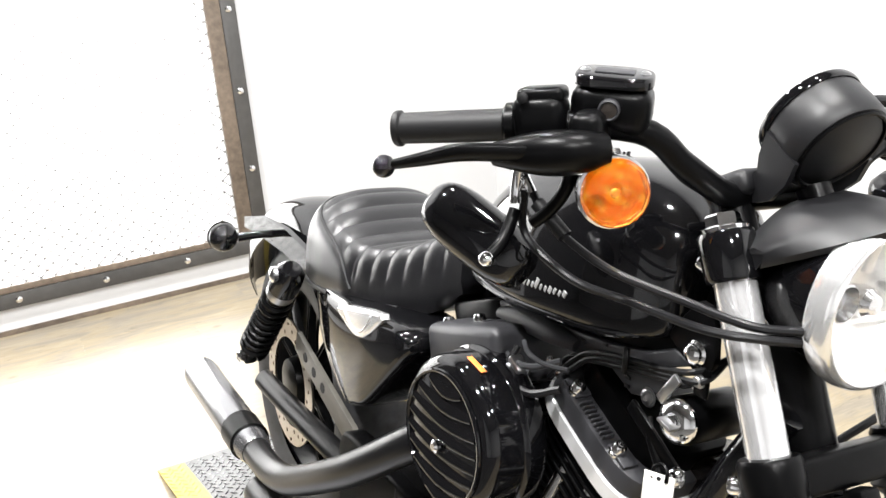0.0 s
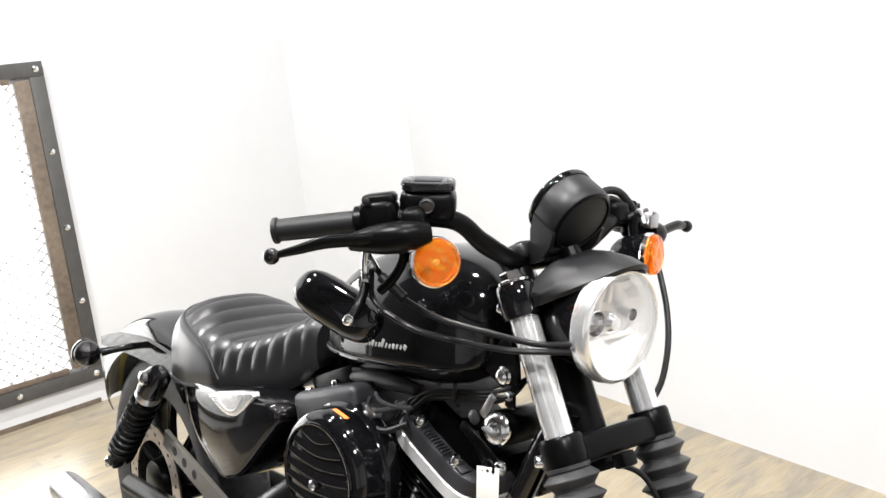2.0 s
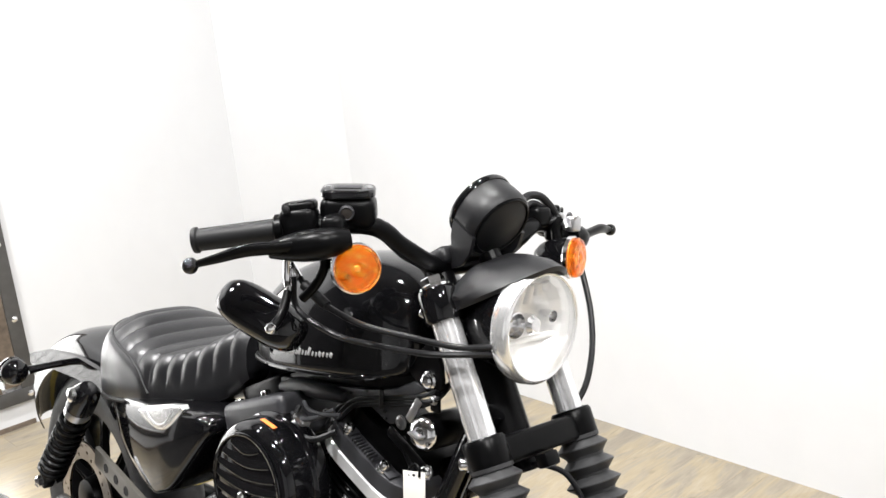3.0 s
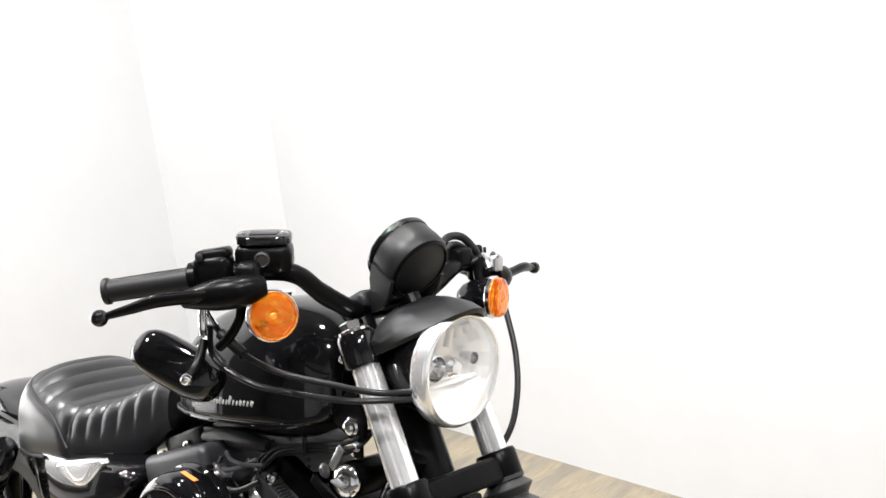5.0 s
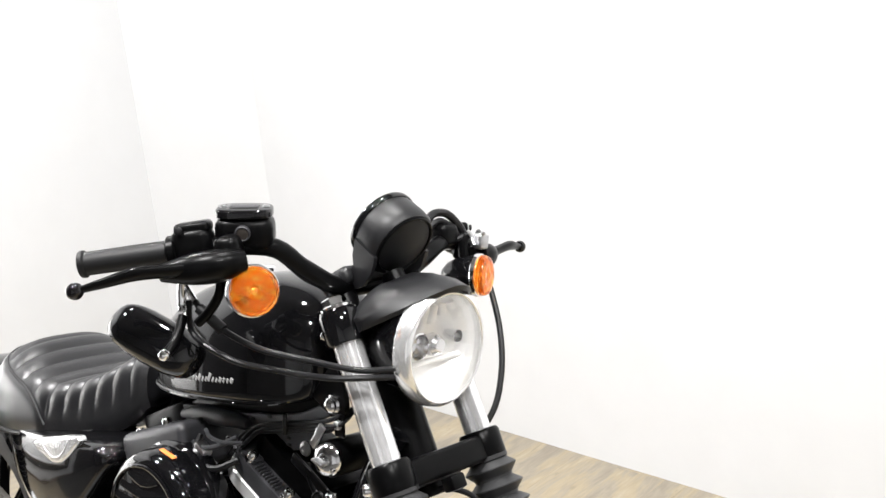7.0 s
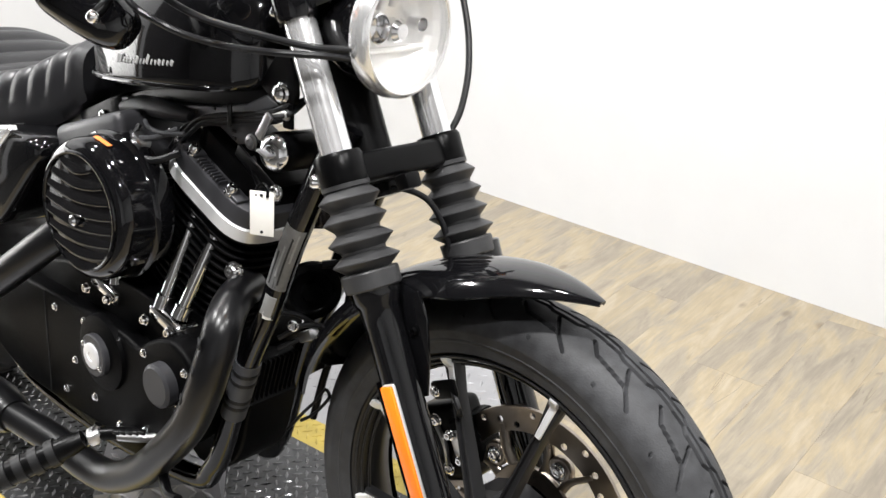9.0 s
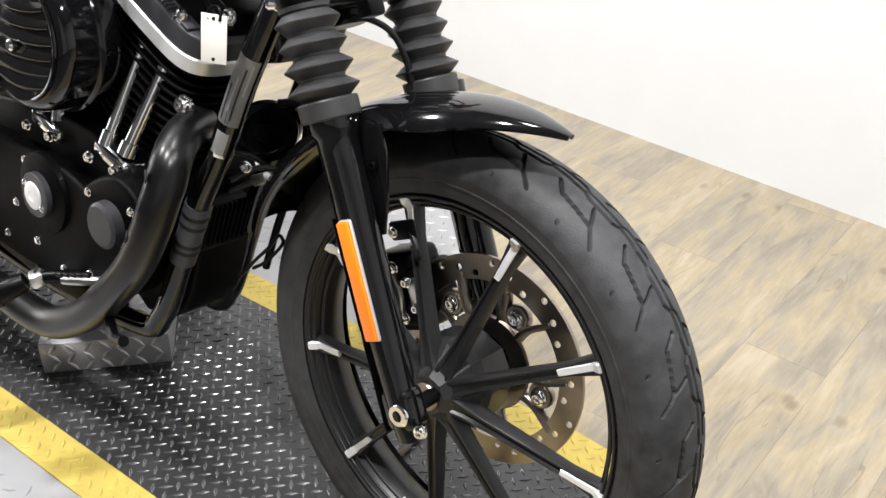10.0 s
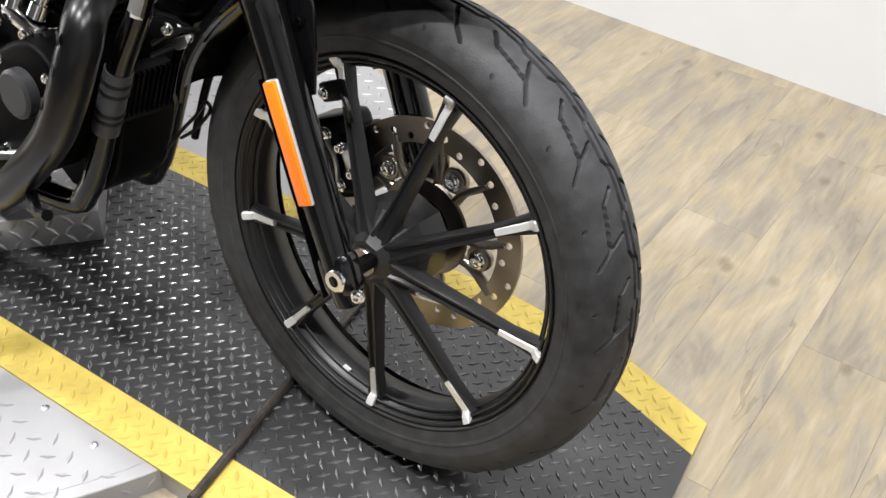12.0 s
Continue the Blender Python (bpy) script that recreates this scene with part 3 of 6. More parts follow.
def rotor_mesh(r0, r1, y, holes=10, thick=0.005):
    """A drilled ring: rows of quads, with the hole cells left open."""
    bm = bmesh.new()
    n, rr = 480, 18
    def P(i, j, z):
        a, r = 2 * math.pi * (i % n) / n, r0 + (r1 - r0) * j / rr
        return V(r * math.cos(a), y + z, r * math.sin(a))
    centres = []
    for k in range(30):
        centres.append((2 * math.pi * k / 30, r0 + (r1 - r0) * (0.25, 0.5, 0.75)[k % 3]))
    open_cell = lambda i, j: any((r0 + (r1 - r0) * (j + 0.5) / rr) is not None and math.hypot((((2 * math.pi * (i + 0.5) / n - a + math.pi) % (2 * math.pi)) - math.pi) * r, r0 + (r1 - r0) * (j + 0.5) / rr - r) < 0.0046 for a, r in centres)
    vs = {}
    def vert(i, j, z):
        key = (i % n, j, z)
        if key not in vs:
            p = P(i, j, z * thick)
            around = [cell.get(((i + a) % n, j + b)) for a in (-1, 0) for b in (-1, 0)]
            if False in around and True in around and 0 < j < rr:
                c, r = min(centres, key=lambda q: math.hypot(p.x - q[1] * math.cos(q[0]), p.z - q[1] * math.sin(q[0])))
                mid = V(r * math.cos(c), p.y, r * math.sin(c))
                p = mid + (p - mid).normalized() * 0.0046
            vs[key] = bm.verts.new(p)
        return vs[key]
    cell = {(i, j): not open_cell(i, j) for i in range(n) for j in range(rr)}
    for (i, j), solid in cell.items():
        if not solid:
            continue
        for z in (0, 1):
            bm.faces.new([vert(i, j, z), vert(i + 1, j, z), vert(i + 1, j + 1, z), vert(i, j + 1, z)])
        for di, dj, e in ((-1, 0, ((0, 0), (0, 1))), (1, 0, ((1, 0), (1, 1))), (0, -1, ((0, 0), (1, 0))), (0, 1, ((0, 1), (1, 1)))):
            if not cell.get(((i + di) % n, j + dj), False):
                (a, b), (c, d) = e
                bm.faces.new([vert(i + a, j + b, 0), vert(i + c, j + d, 0), vert(i + c, j + d, 1), vert(i + a, j + b, 1)])
    return bm


rotor = front("brake_rotor", rotor_mesh(0.112, 0.146, DISC_Y), ROTOR, None, "drilled steel brake disc")
rotor.data.transform(S @ WHEEL_M @ SI)
front("rotor_carrier", lathe([(0.040, DISC_Y - 0.003), (0.066, DISC_Y - 0.003), (0.068, DISC_Y), (0.066, DISC_Y + 0.004), (0.040, DISC_Y + 0.004)], aim(WX, (0, 1, 0)), 48, True, True), ROTOR, rotor)
for k in range(5):
    a = 1.15 + 2 * math.pi * k / 5
    d, t = V(math.cos(a), 0, math.sin(a)), V(-math.sin(a), 0, math.cos(a))
    for sg in (-1, 1):
        p0, p1, p2 = WX + d * 0.060 + t * sg * 0.016, WX + d * 0.085 + t * sg * 0.020, WX + d * 0.116 + t * sg * 0.040
        front("rotor_arm", tube([p + V(0, DISC_Y + 0.002, 0) for p in (p0, p1, p2)], 0.0075, 8, 4, flat=0.4), ROTOR, rotor)
    front("rotor_bolt", hexbolt(WX + d * 0.088 + V(0, DISC_Y - 0.004, 0), (0, -1, 0), 0.0095, 0.007), CHROME, rotor)
    front("bolt_boss", lathe([(0.0, -0.006), (0.016, -0.006), (0.018, -0.003), (0.018, 0.004), (0.0, 0.004)], aim(WX + d * 0.088 + V(0, DISC_Y + 0.003, 0), (0, 1, 0)), 20), ROTOR, rotor)
cal = fork(0.105, 0.090, -0.115)
cp = front("brake_caliper", slab(0.075, 0.062, 0.115, aim(cal, LEG, FWD), 0.014, 3), SATIN, None, "black brake caliper")
front("caliper_bridge", slab(0.030, 0.070, 0.07, aim(cal + FWD * 0.035, LEG, FWD), 0.008), WRINKLE, cp)
for q in (-0.035, 0.035):
    front("caliper_bolt", hexbolt(cal + LEG * q - V(0, 0.031, 0), (0, -1, 0), 0.008, 0.006), CHROME, cp)
front("bleed_clip", tube([cal + LEG * 0.03 - V(0, 0.033, 0), cal + FWD * 0.01 - V(0, 0.037, 0), cal - LEG * 0.03 - V(0, 0.033, 0)], 0.004, 8, 4), STEEL, cp)

pc = V(-0.108, 0.050, 0.389)
front("brake_piston_plate", slab(0.034, 0.012, 0.040, aim(pc, LEG, FWD), 0.006, 2), STEEL, cp, "bare metal pad and clips")
for q, w in ((-0.012, 0.016), (0.014, -0.004), (-0.004, -0.020)):
    front("pad_pin", hexbolt(pc + FWD * q + LEG * w - V(0, 0.006, 0), (0, -1, 0), 0.006, 0.008), CHROME, cp)
hb0 = V(-0.080, -0.030, 0.512)
front("hose_bracket", slab(0.040, 0.008, 0.024, aim(hb0, LEG, FWD), 0.004), SATIN, cp, "black brake hose bracket")
front("bracket_screw", hexbolt(hb0 - FWD * 0.012 - V(0, 0.004, 0), (0, -1, 0), 0.006, 0.006), CHROME, cp)
front("hose_end", tube([hb0 + FWD * 0.012, hb0 + FWD * 0.014 - LEG * 0.03, V(-0.101, 0.030, 0.442)], 0.0035, 8, 4), CABLE, cp)

# -- fork --
FY = 0.088
for sg in (-1, 1):
    y = sg * FY
    low = y if sg < 0 else y + 0.018
    leg = front("fork_leg", lathe([(0.012, -0.035), (0.017, -0.032), (0.019, -0.015), (0.020, 0.03), (0.0215, 0.07), (0.0230, 0.12), (0.0235, 0.30), (0.0245, 0.330), (0.030, 0.338), (0.031, 0.362), (0.028, 0.364)], aim(fork(0, low), LEG, FWD), 28), GLOSS, None, "glossy black lower fork leg")
    front("leg_rib", loft([[fork(s, low + sg * 0.004, -0.0) + FWD * o + V(0, q, 0) for o, q in ((-0.024, -0.012 * sg), (-0.030, -0.008 * sg), (-0.030, 0.008 * sg), (-0.024, 0.012 * sg))] for s in (-0.02, 0.1, 0.24)]), GLOSS, leg)
    front("axle_lug", slab(0.05, 0.034, 0.055, aim(fork(0.006, low), LEG, FWD), 0.012, 3), GLOSS, leg)
    tb = front("fork_tube", lathe([(0.0195, 0.29), (0.0195, 0.69)], aim(fork(0, y), LEG, FWD), 28), FORK_CHROME, None, "chrome fork tube")
    prof = [(0.033, 0.350), (0.0345, 0.352), (0.035, 0.370), (0.034, 0.372)]
    s = 0.370
    for k in range(4):
        prof += [(0.0275, s + 0.003), (0.0405 - 0.0012 * k, s + 0.0135), (0.0405 - 0.0012 * k, s + 0.0150), (0.0265, s + 0.0245)]
        s += 0.0250
    prof += [(0.029, s + 0.001), (0.0295, s + 0.006), (0.026, s + 0.007)]
    front("fork_gaiter", lathe(prof, aim(fork(0, y), LEG, FWD), 36), GAITER, None, "black ribbed rubber fork gaiter", 20)
    front("upper_clamp", lathe([(0.0245, 0.672), (0.0265, 0.676), (0.027, 0.712), (0.0245, 0.718), (0.020, 0.719)], aim(fork(0, y), LEG, FWD), 28), GLOSS, None, "glossy black top clamp")
    cap = front("fork_cap", lathe([(0.0215, 0.716), (0.0215, 0.722), (0.0185, 0.724)], aim(fork(0, y), LEG, FWD), 24), CHROME, None, "chrome fork cap")
    front("cap_hex", lathe([(0.0165, 0.724), (0.0165, 0.733), (0.0145, 0.735), (0.007, 0.735), (0.006, 0.732), (0, 0.732)], aim(fork(0, y), LEG, FWD), 6), CHROME, cap, sharp=20)
    front("clamp_screw", hexbolt(fork(0.69, y - 0.002, -0.026), V(-0.9, -0.45 * 1, 0.2), 0.0075, 0.012), CHROME)
    front("lower_clamp", lathe([(0.0265, 0.472), (0.029, 0.476), (0.0295, 0.508), (0.027, 0.513), (0.0205, 0.514)], aim(fork(0, y), LEG, FWD), 28), SATIN, None, "black lower fork clamp")
    front("pinch_bolt", hexbolt(fork(0.487, y - 0.010, -0.028), V(-0.65, -0.75, 0), 0.009, 0.014), CHROME)
front("lower_yoke", slab(0.034, 2 * FY - 0.03, 0.036, aim(fork(0.490, 0, 0.004), LEG, FWD), 0.006, 3), SATIN, None, "black lower triple clamp")
front("yoke_web", slab(0.06, 0.09, 0.022, aim(fork(0.480, 0, -0.035), LEG, FWD), 0.006), SATIN)
front("upper_yoke", slab(0.060, 2 * FY - 0.03, 0.028, aim(fork(0.690, 0, -0.018), LEG, FWD), 0.008, 3), SATIN, None, "black upper triple clamp")
front("steering_stem", lathe([(0.030, 0.45), (0.030, 0.70)], aim(AX - FWD * 0.045, LEG, FWD), 24), SATIN)
refl = front("fork_reflector", slab(0.006, 0.0195, 0.143, aim(fork(0.168, -FY - 0.0245, 0.006), LEG, (0, -1, 0)), 0.003), SILVER_TRIM, None, "long orange side reflector with a silver edge")
front("lens", slab(0.006, 0.0185, 0.140, aim(fork(0.168, -FY - 0.0288, 0.006), LEG, (0, -1, 0)), 0.0025), ORANGE_REFLECTOR, refl)
axle = front("axle_bolt", lathe([(0.0165, 0), (0.0165, 0.007), (0.0145, 0.009), (0.0145, 0.018), (0.0125, 0.020), (0.007, 0.020), (0.006, 0.012), (0, 0.012)], aim(AX + V(0, -0.088, 0), (0, -1, 0)), 24), CHROME, None, "bright axle end")
front("pinch_screw", hexbolt(fork(-0.016, -FY - 0.014, 0.032), V(0.3, -1, 0), 0.007, 0.008), CHROME, axle)
front("axle", tube([AX + V(0, -0.1, 0), AX + V(0, 0.1, 0)], 0.010, 14, 1), SATIN)

# -- front fender --


def fender_mesh(centre, radius, half, a0, a1, crown=0.018, thick=0.003, n=40, taper0=0.0, taper1=0.0, lip=0.03):
    """A curved mudguard from angle a0 to a1 about centre, with rounded sides and thickness."""
    rings = []
    for k in range(n + 1):
        f = k / n
        a = a0 + (a1 - a0) * f
        w = half
        if taper0:
            w *= 1 - taper0 * max(0, 1 - f / 0.32) ** 1.6
        if taper1:
            w *= 1 - taper1 * max(0, 1 - (1 - f) / 0.22) ** 2
        top, under = [], []
        for i in range(15):
            u = -1 + 2 * i / 14
            ease = min(1.0, 0.12 + f / 0.30) if taper0 else 1.0
            hh = radius - crown * ease * abs(u) ** 2.4 + (0.009 * max(0, 1 - f / 0.30) if taper0 else 0)
            if abs(u) > 0.84:
                hh -= (abs(u) - 0.84) / 0.16 * lip * ease
            top.append((u * w, hh))
            under.append((u * (w - thick), hh - thick))
        rings.append([centre + V(math.cos(a) * h, y, math.sin(a) * h) for y, h in top + under[::-1]])
    return loft(rings)


ff = front("front_fender", fender_mesh(AX, 0.358, 0.068, radians(74), radians(163), 0.016, 0.003, 48, 0.90, 0.15, 0.014), GLOSS, None, "short glossy black front fender")
for sg in (-1, 1):
    mm = aim(fork(0, sg * 0.066), (0, sg, 0), FWD)
    loc = [(mm.inverted() @ fork(s, sg * 0.066, o)).to_2d() for s, o in ((0.21, -0.012), (0.21, 0.018), (0.25, 0.036), (0.30, 0.052), (0.335, 0.05), (0.335, -0.015), (0.24, -0.022))]
    front("fender_bracket", prism([(p.x, p.y) for p in loc], 0.004, mm, 0.001), GLOSS, ff, "black fender bracket")
    for s, o in ((0.29, 0.03), (0.315, 0.005), (0.25, 0.01)):
        front("bracket_bolt", hexbolt(fork(s, sg * 0.071, o), (0, sg, 0), 0.005, 0.005), SATIN, ff)

# -- headlamp --
HL = U(-0.199, -0.004, 0.923)
HD = V(1, 0.035, -0.04).normalized()
hm = aim(HL, HD) @ Matrix.Scale(1.01, 4)
hb = front("headlamp", lathe([(0.012, -0.115), (0.040, -0.108), (0.060, -0.085), (0.070, -0.050), (0.073, -0.02), (0.073, -0.012)], hm, 40, False), GLOSS, None, "round headlamp with a chrome ring and clear lens")
front("chrome_ring", lathe([(0.0725, -0.020), (0.0765, -0.018), (0.0785, -0.008), (0.0772, 0.002), (0.0745, 0.0060), (0.0710, 0.0078), (0.0685, 0.0066), (0.0690, -0.004)], hm, 56, True, True), LAMP_RING, hb)
front("reflector_bowl", lathe([(0.0705, -0.006), (0.066, -0.016), (0.055, -0.028), (0.040, -0.038), (0.022, -0.046), (0.012, -0.048), (0.0, -0.048)], hm, 22, cap=False), REFLECTOR, hb, "faceted bright reflector", 4)
front("bulb_shield", lathe([(0.0, -0.005), (0.009, -0.006), (0.014, -0.012), (0.0145, -0.024), (0.012, -0.030), (0.011, -0.048)], hm, 24), CHROME, hb)
for sx, sz, rr in ((0.034, 0.004, 0.016), (-0.040, 0.006, 0.008)):
    front("parking_bulb_cup", lathe([(rr, -0.010), (rr * 1.1, -0.011), (rr * 0.9, -0.03), (0.002, -0.036)], hm @ Matrix.Translation((sz, sx, 0)), 24, cap=False), CHROME, hb)
for k in range(5):
    yy = -0.05 + 0.025 * k
    front("reflector_facet", tube([hm @ V(0.030 + 0.010 * math.cos(k), yy * 0.85, -0.024), hm @ V(0.052, yy * 0.62, -0.019)], 0.006, 8, 1, flat=0.4), REFLECTOR, hb)
front("reflector_step", tube([hm @ V(-0.022, -0.055, -0.022), hm @ V(-0.026, 0, -0.034), hm @ V(-0.022, 0.055, -0.022)], 0.004, 8, 4), REFLECTOR, hb)
lens_ob = front("lens", lathe([(0.0690, 0.0055), (0.055, 0.0105), (0.035, 0.0145), (0.015, 0.0165), (0.0, 0.017), (0.0, 0.0145), (0.015, 0.014), (0.035, 0.012), (0.055, 0.008), (0.0675, 0.0035)], hm, 48, cap=False), GLASS, hb, "clear convex glass lens")
lens_ob.visible_shadow = False
front("lamp_mount", tube([HL - HD * 0.07 + V(0, 0, 0.055), HL - HD * 0.09 + V(0, 0, 0.085)], 0.016, 14, 1), SATIN, hb)


def visor_mesh():
    """The eyebrow cover from the fork tubes over the lamp, with a soft crest along its middle."""
    rings = []
    for k in range(33):
        u = -1 + 2 * k / 32
        a = abs(u)
        y = 0.090 * u
        top = 1.014 - 0.050 * a ** 2.2 + 0.003 * math.exp(-(u / 0.10) ** 2)
        fx, fz = -0.176 - 0.085 * a ** 2.2, 1.005 - 0.050 * a ** 1.9
        mx, mz = -0.225 - 0.034 * a ** 2, top
        bx, bz = -0.292 + 0.006 * a, top - 0.014 + 0.006 * a
        t = 0.004
        q = [V(bx, y, bz - 0.016), V(bx - 0.002, y, bz), V((bx + mx) / 2, y, (bz + mz) / 2 + 0.005), V(mx, y, mz), V((mx + fx) / 2, y, (mz + fz) / 2 + 0.003), V(fx, y, fz), V(fx - 0.003, y * 0.97, fz - 1.8 * t), V((mx + fx) / 2, y * 0.97, (mz + fz) / 2 - t), V(mx, y * 0.97, mz - t), V((bx + mx) / 2, y * 0.97, bz - 0.016)]
        rings.append([SI @ p for p in q])
    return loft(rings)


front("headlamp_visor", visor_mesh(), DENIM, None, "satin black eyebrow cover over the headlamp", 40)

front("visor_hook", tube([SI @ V(-0.262, 0.088, 0.962), SI @ V(-0.250, 0.098, 0.945), SI @ V(-0.244, 0.101, 0.930), SI @ V(-0.250, 0.103, 0.923)], 0.0042, 8, 4), SATIN)

# -- speedometer --
SP = U(-0.268, -0.004, 1.050)
SD = V(0.84, 0.0, -0.54).normalized()
sm = aim(SP, SD)
spd = front("speedometer", lathe([(0.044, -0.046), (0.049, -0.044), (0.050, -0.038), (0.051, -0.02), (0.0505, -0.006), (0.0475, -0.001), (0.043, 0.000), (0.0425, -0.002), (0.0, -0.002)], sm, 44), DENIM, None, "round satin black speedometer housing")
front("rim", lathe([(0.0505, -0.052), (0.0515, -0.050), (0.0515, -0.045), (0.0505, -0.043), (0.045, -0.043), (0.045, -0.052)], sm, 44, True, True), GLOSS, spd)
front("glass", lathe([(0.0, -0.0505), (0.045, -0.0495), (0.045, -0.048), (0, -0.048)], sm, 36), GLOSS, spd, "dark dial glass")
front("back_cover", lathe([(0.0, -0.001), (0.041, -0.001), (0.0415, 0.0005), (0.040, 0.0012), (0.0, 0.0014)], sm, 40), SOFT_RUBBER, spd, "flat matt black back cover")
front("cover_lip", lathe([(0.0420, -0.001), (0.0455, -0.001), (0.0462, 0.0010), (0.0450, 0.0026), (0.0430, 0.0026), (0.0420, 0.0012)], sm, 44, True, True), SATIN, spd)
CL = U(-0.352, 0, 0.990)
for sg in (-1, 1):
    rings = []
    for f, hw, yo in ((0, 0.011, 0.036), (0.25, 0.012, 0.038), (0.5, 0.016, 0.043), (0.75, 0.021, 0.047), (1.0, 0.022, 0.048)):
        p = (CL + V(0, 0, 0.006)).lerp(SP - SD * 0.022 - V(0.004, 0, 0.012), f) + V(0.010 * math.sin(f * math.pi), sg * yo, -0.012 * math.sin(f * math.pi))
        d = SD if f > 0.7 else (SP - CL).normalized()
        n = V(d.z, 0, -d.x).normalized() if f <= 0.7 else SD
        rings.append([p + n * hw + V(0, 0.003, 0), p - n * hw + V(0, 0.003, 0), p - n * hw - V(0, 0.003, 0), p + n * hw - V(0, 0.003, 0)])
    front("bracket_arm", loft(rings), DENIM, spd, sharp=50)
front("clamp_cover", slab(0.045, 0.115, 0.026, aim(CL + V(0.006, 0, 0.014), LEG, FWD), 0.010, 3), DENIM, spd)

# -- handlebar --
GE, GI = U(-0.520, -0.327, 1.037), U(-0.432, -0.240, 1.053)
GD = (GI - GE).normalized()
bar_pts = [GE, GI, U(-0.372, -0.150, 1.055), U(-0.356, -0.105, 1.024), U(-0.340, -0.06, 0.996)]
bar_pts += [U(-0.345, 0, 0.990)] + [mirrored(p) + V(0, 0.045, -0.036) * (1 if i > 2 else i / 3) for i, p in enumerate(bar_pts[::-1])]
front("handlebar", tube(bar_pts, 0.0128, 14, 6), SATIN, None, "black low handlebar")
for sg in (-1, 1):
    front("riser", tube([fork(0.69, sg * 0.045, -0.022), U(-0.345, sg * 0.045, 0.985)], 0.017, 16, 1), SATIN, None, "black handlebar riser")
    front("riser_bolt", lathe([(0.010, 0), (0.010, 0.014), (0.007, 0.016), (0, 0.016)], aim(fork(0.704, sg * 0.045, 0.012), LEG), 6), CHROME)


def bar_controls(side):
    """Grip, switch housing, lever and brackets for one side; side -1 is the brake side."""
    def P(p):
        return p if side < 0 else mirrored(p) + V(0, 0.045, -0.036)
    ge, gi = P(GE), P(GI)
    gd = (gi - ge).normalized()
    up = V(0, 0, 1)
    fw_ = gd.cross(up).normalized() * (1 if side > 0 else -1)
    if fw_.x < 0:
        fw_ = -fw_
    L = (gi - ge).length
    grip = front("grip", lathe([(0.0, 0), (0.010, 0), (0.0165, 0.001), (0.0175, 0.003), (0.0175, 0.007), (0.0150, 0.009), (0.0154, L * 0.5), (0.0152, L * 0.93), (0.0175, L * 0.94), (0.0175, L * 0.98), (0.014, L)], aim(ge, gd), 32), SOFT_RUBBER, None, "black rubber handlebar grip")
    front("bar_end", lathe([(0.0, -0.003), (0.005, -0.003), (0.007, 0.0), (0.007, 0.002)], aim(ge, gd), 14), CHROME, grip)
    sw = front("switch_housing", slab(0.042, 0.046, 0.050, aim(gi + gd * 0.018 + up * 0.006 - fw_ * 0.004, gd, up), 0.012, 3), SATIN, None, "black switch housing")
    front("switch_cap", slab(0.016, 0.038, 0.044, aim(gi + gd * 0.018 + up * 0.026 - fw_ * 0.004, gd, up), 0.006, 3), SATIN, sw)
    front("switch_button", lathe([(0.005, 0), (0.005, 0.004), (0.003, 0.005), (0, 0.005)], aim(gi + gd * 0.004 + up * 0.026 + fw_ * 0.018, fw_), 12), SOFT_RUBBER, sw)
    front("throttle_collar", lathe([(0.018, 0), (0.0205, 0.002), (0.0205, 0.010), (0.018, 0.012)], aim(gi - gd * 0.014, gd), 24), SATIN, sw)
    # lever
    tip = U(-0.452, -0.369, 1.015) if side < 0 else U(-0.406, 0.427, 1.003)
    piv = gi + gd * 0.045 + fw_ * 0.040 - up * 0.022
    mid = tip.lerp(piv, 0.45) + fw_ * 0.006 + up * 0.008
    lv = front("brake_lever" if side < 0 else "clutch_lever", tube([tip + (mid - tip) * 0.08, tip.lerp(mid, 0.5), mid, mid.lerp(piv, 0.5), piv], 0.008, 14, 6, [0.0055, 0.008, 0.0105, 0.0105, 0.012], 0.72), SATIN, None, "black hand lever with a ball end")
    front("ball_end", ball(0.0105, Matrix.Translation(tip)), GLOSS, lv)
    front("lever_bracket", tube([piv + gd * 0.040 - fw_ * 0.012, piv + gd * 0.015, piv - gd * 0.020, piv - gd * 0.060 - fw_ * 0.003], 0.015, 14, 4, [0.016, 0.0215, 0.021, 0.0115], 0.9), SATIN, lv)
    front("bar_clamp", slab(0.040, 0.050, 0.030, aim(gi + gd * 0.066 + fw_ * 0.012 - up * 0.008, gd, up), 0.010, 3), SATIN, lv)
    if side < 0:
        rc = U(-0.394, -0.166, 1.077)
        mr = aim(rc - V(0, 0, 0.003), V(0.12, -0.10, 1), GD)
        res = front("brake_reservoir", slab(0.074, 0.054, 0.046, mr, 0.015, 4), SATIN, None, "black brake fluid reservoir with a sight glass")
        front("reservoir_lid", prism([(0.0362 * math.copysign(abs(math.cos(a)) ** 0.6, math.cos(a)), 0.0265 * math.copysign(abs(math.sin(a)) ** 0.6, math.sin(a))) for a in [2 * math.pi * k / 40 for k in range(40)]], 0.010, mr @ Matrix.Translation((0, 0, 0.0225)), 0.004, 3), GLOSS, res)
        front("lid_badge", slab(0.036, 0.018, 0.0015, mr @ Matrix.Translation((0, 0, 0.0330)), 0.0005), ENGINE_GREY, res)
        for q in (-0.034, 0.034):
            front("lid_screw", hexbolt(mr @ V(q * 0.8, 0, 0.0325), mr.to_3x3() @ V(0, 0, 1), 0.004, 0.002), STEEL, res)
        gp = U(-0.373, -0.186, 1.074)
        gp_d = mr.to_3x3() @ V(0, -1, 0)
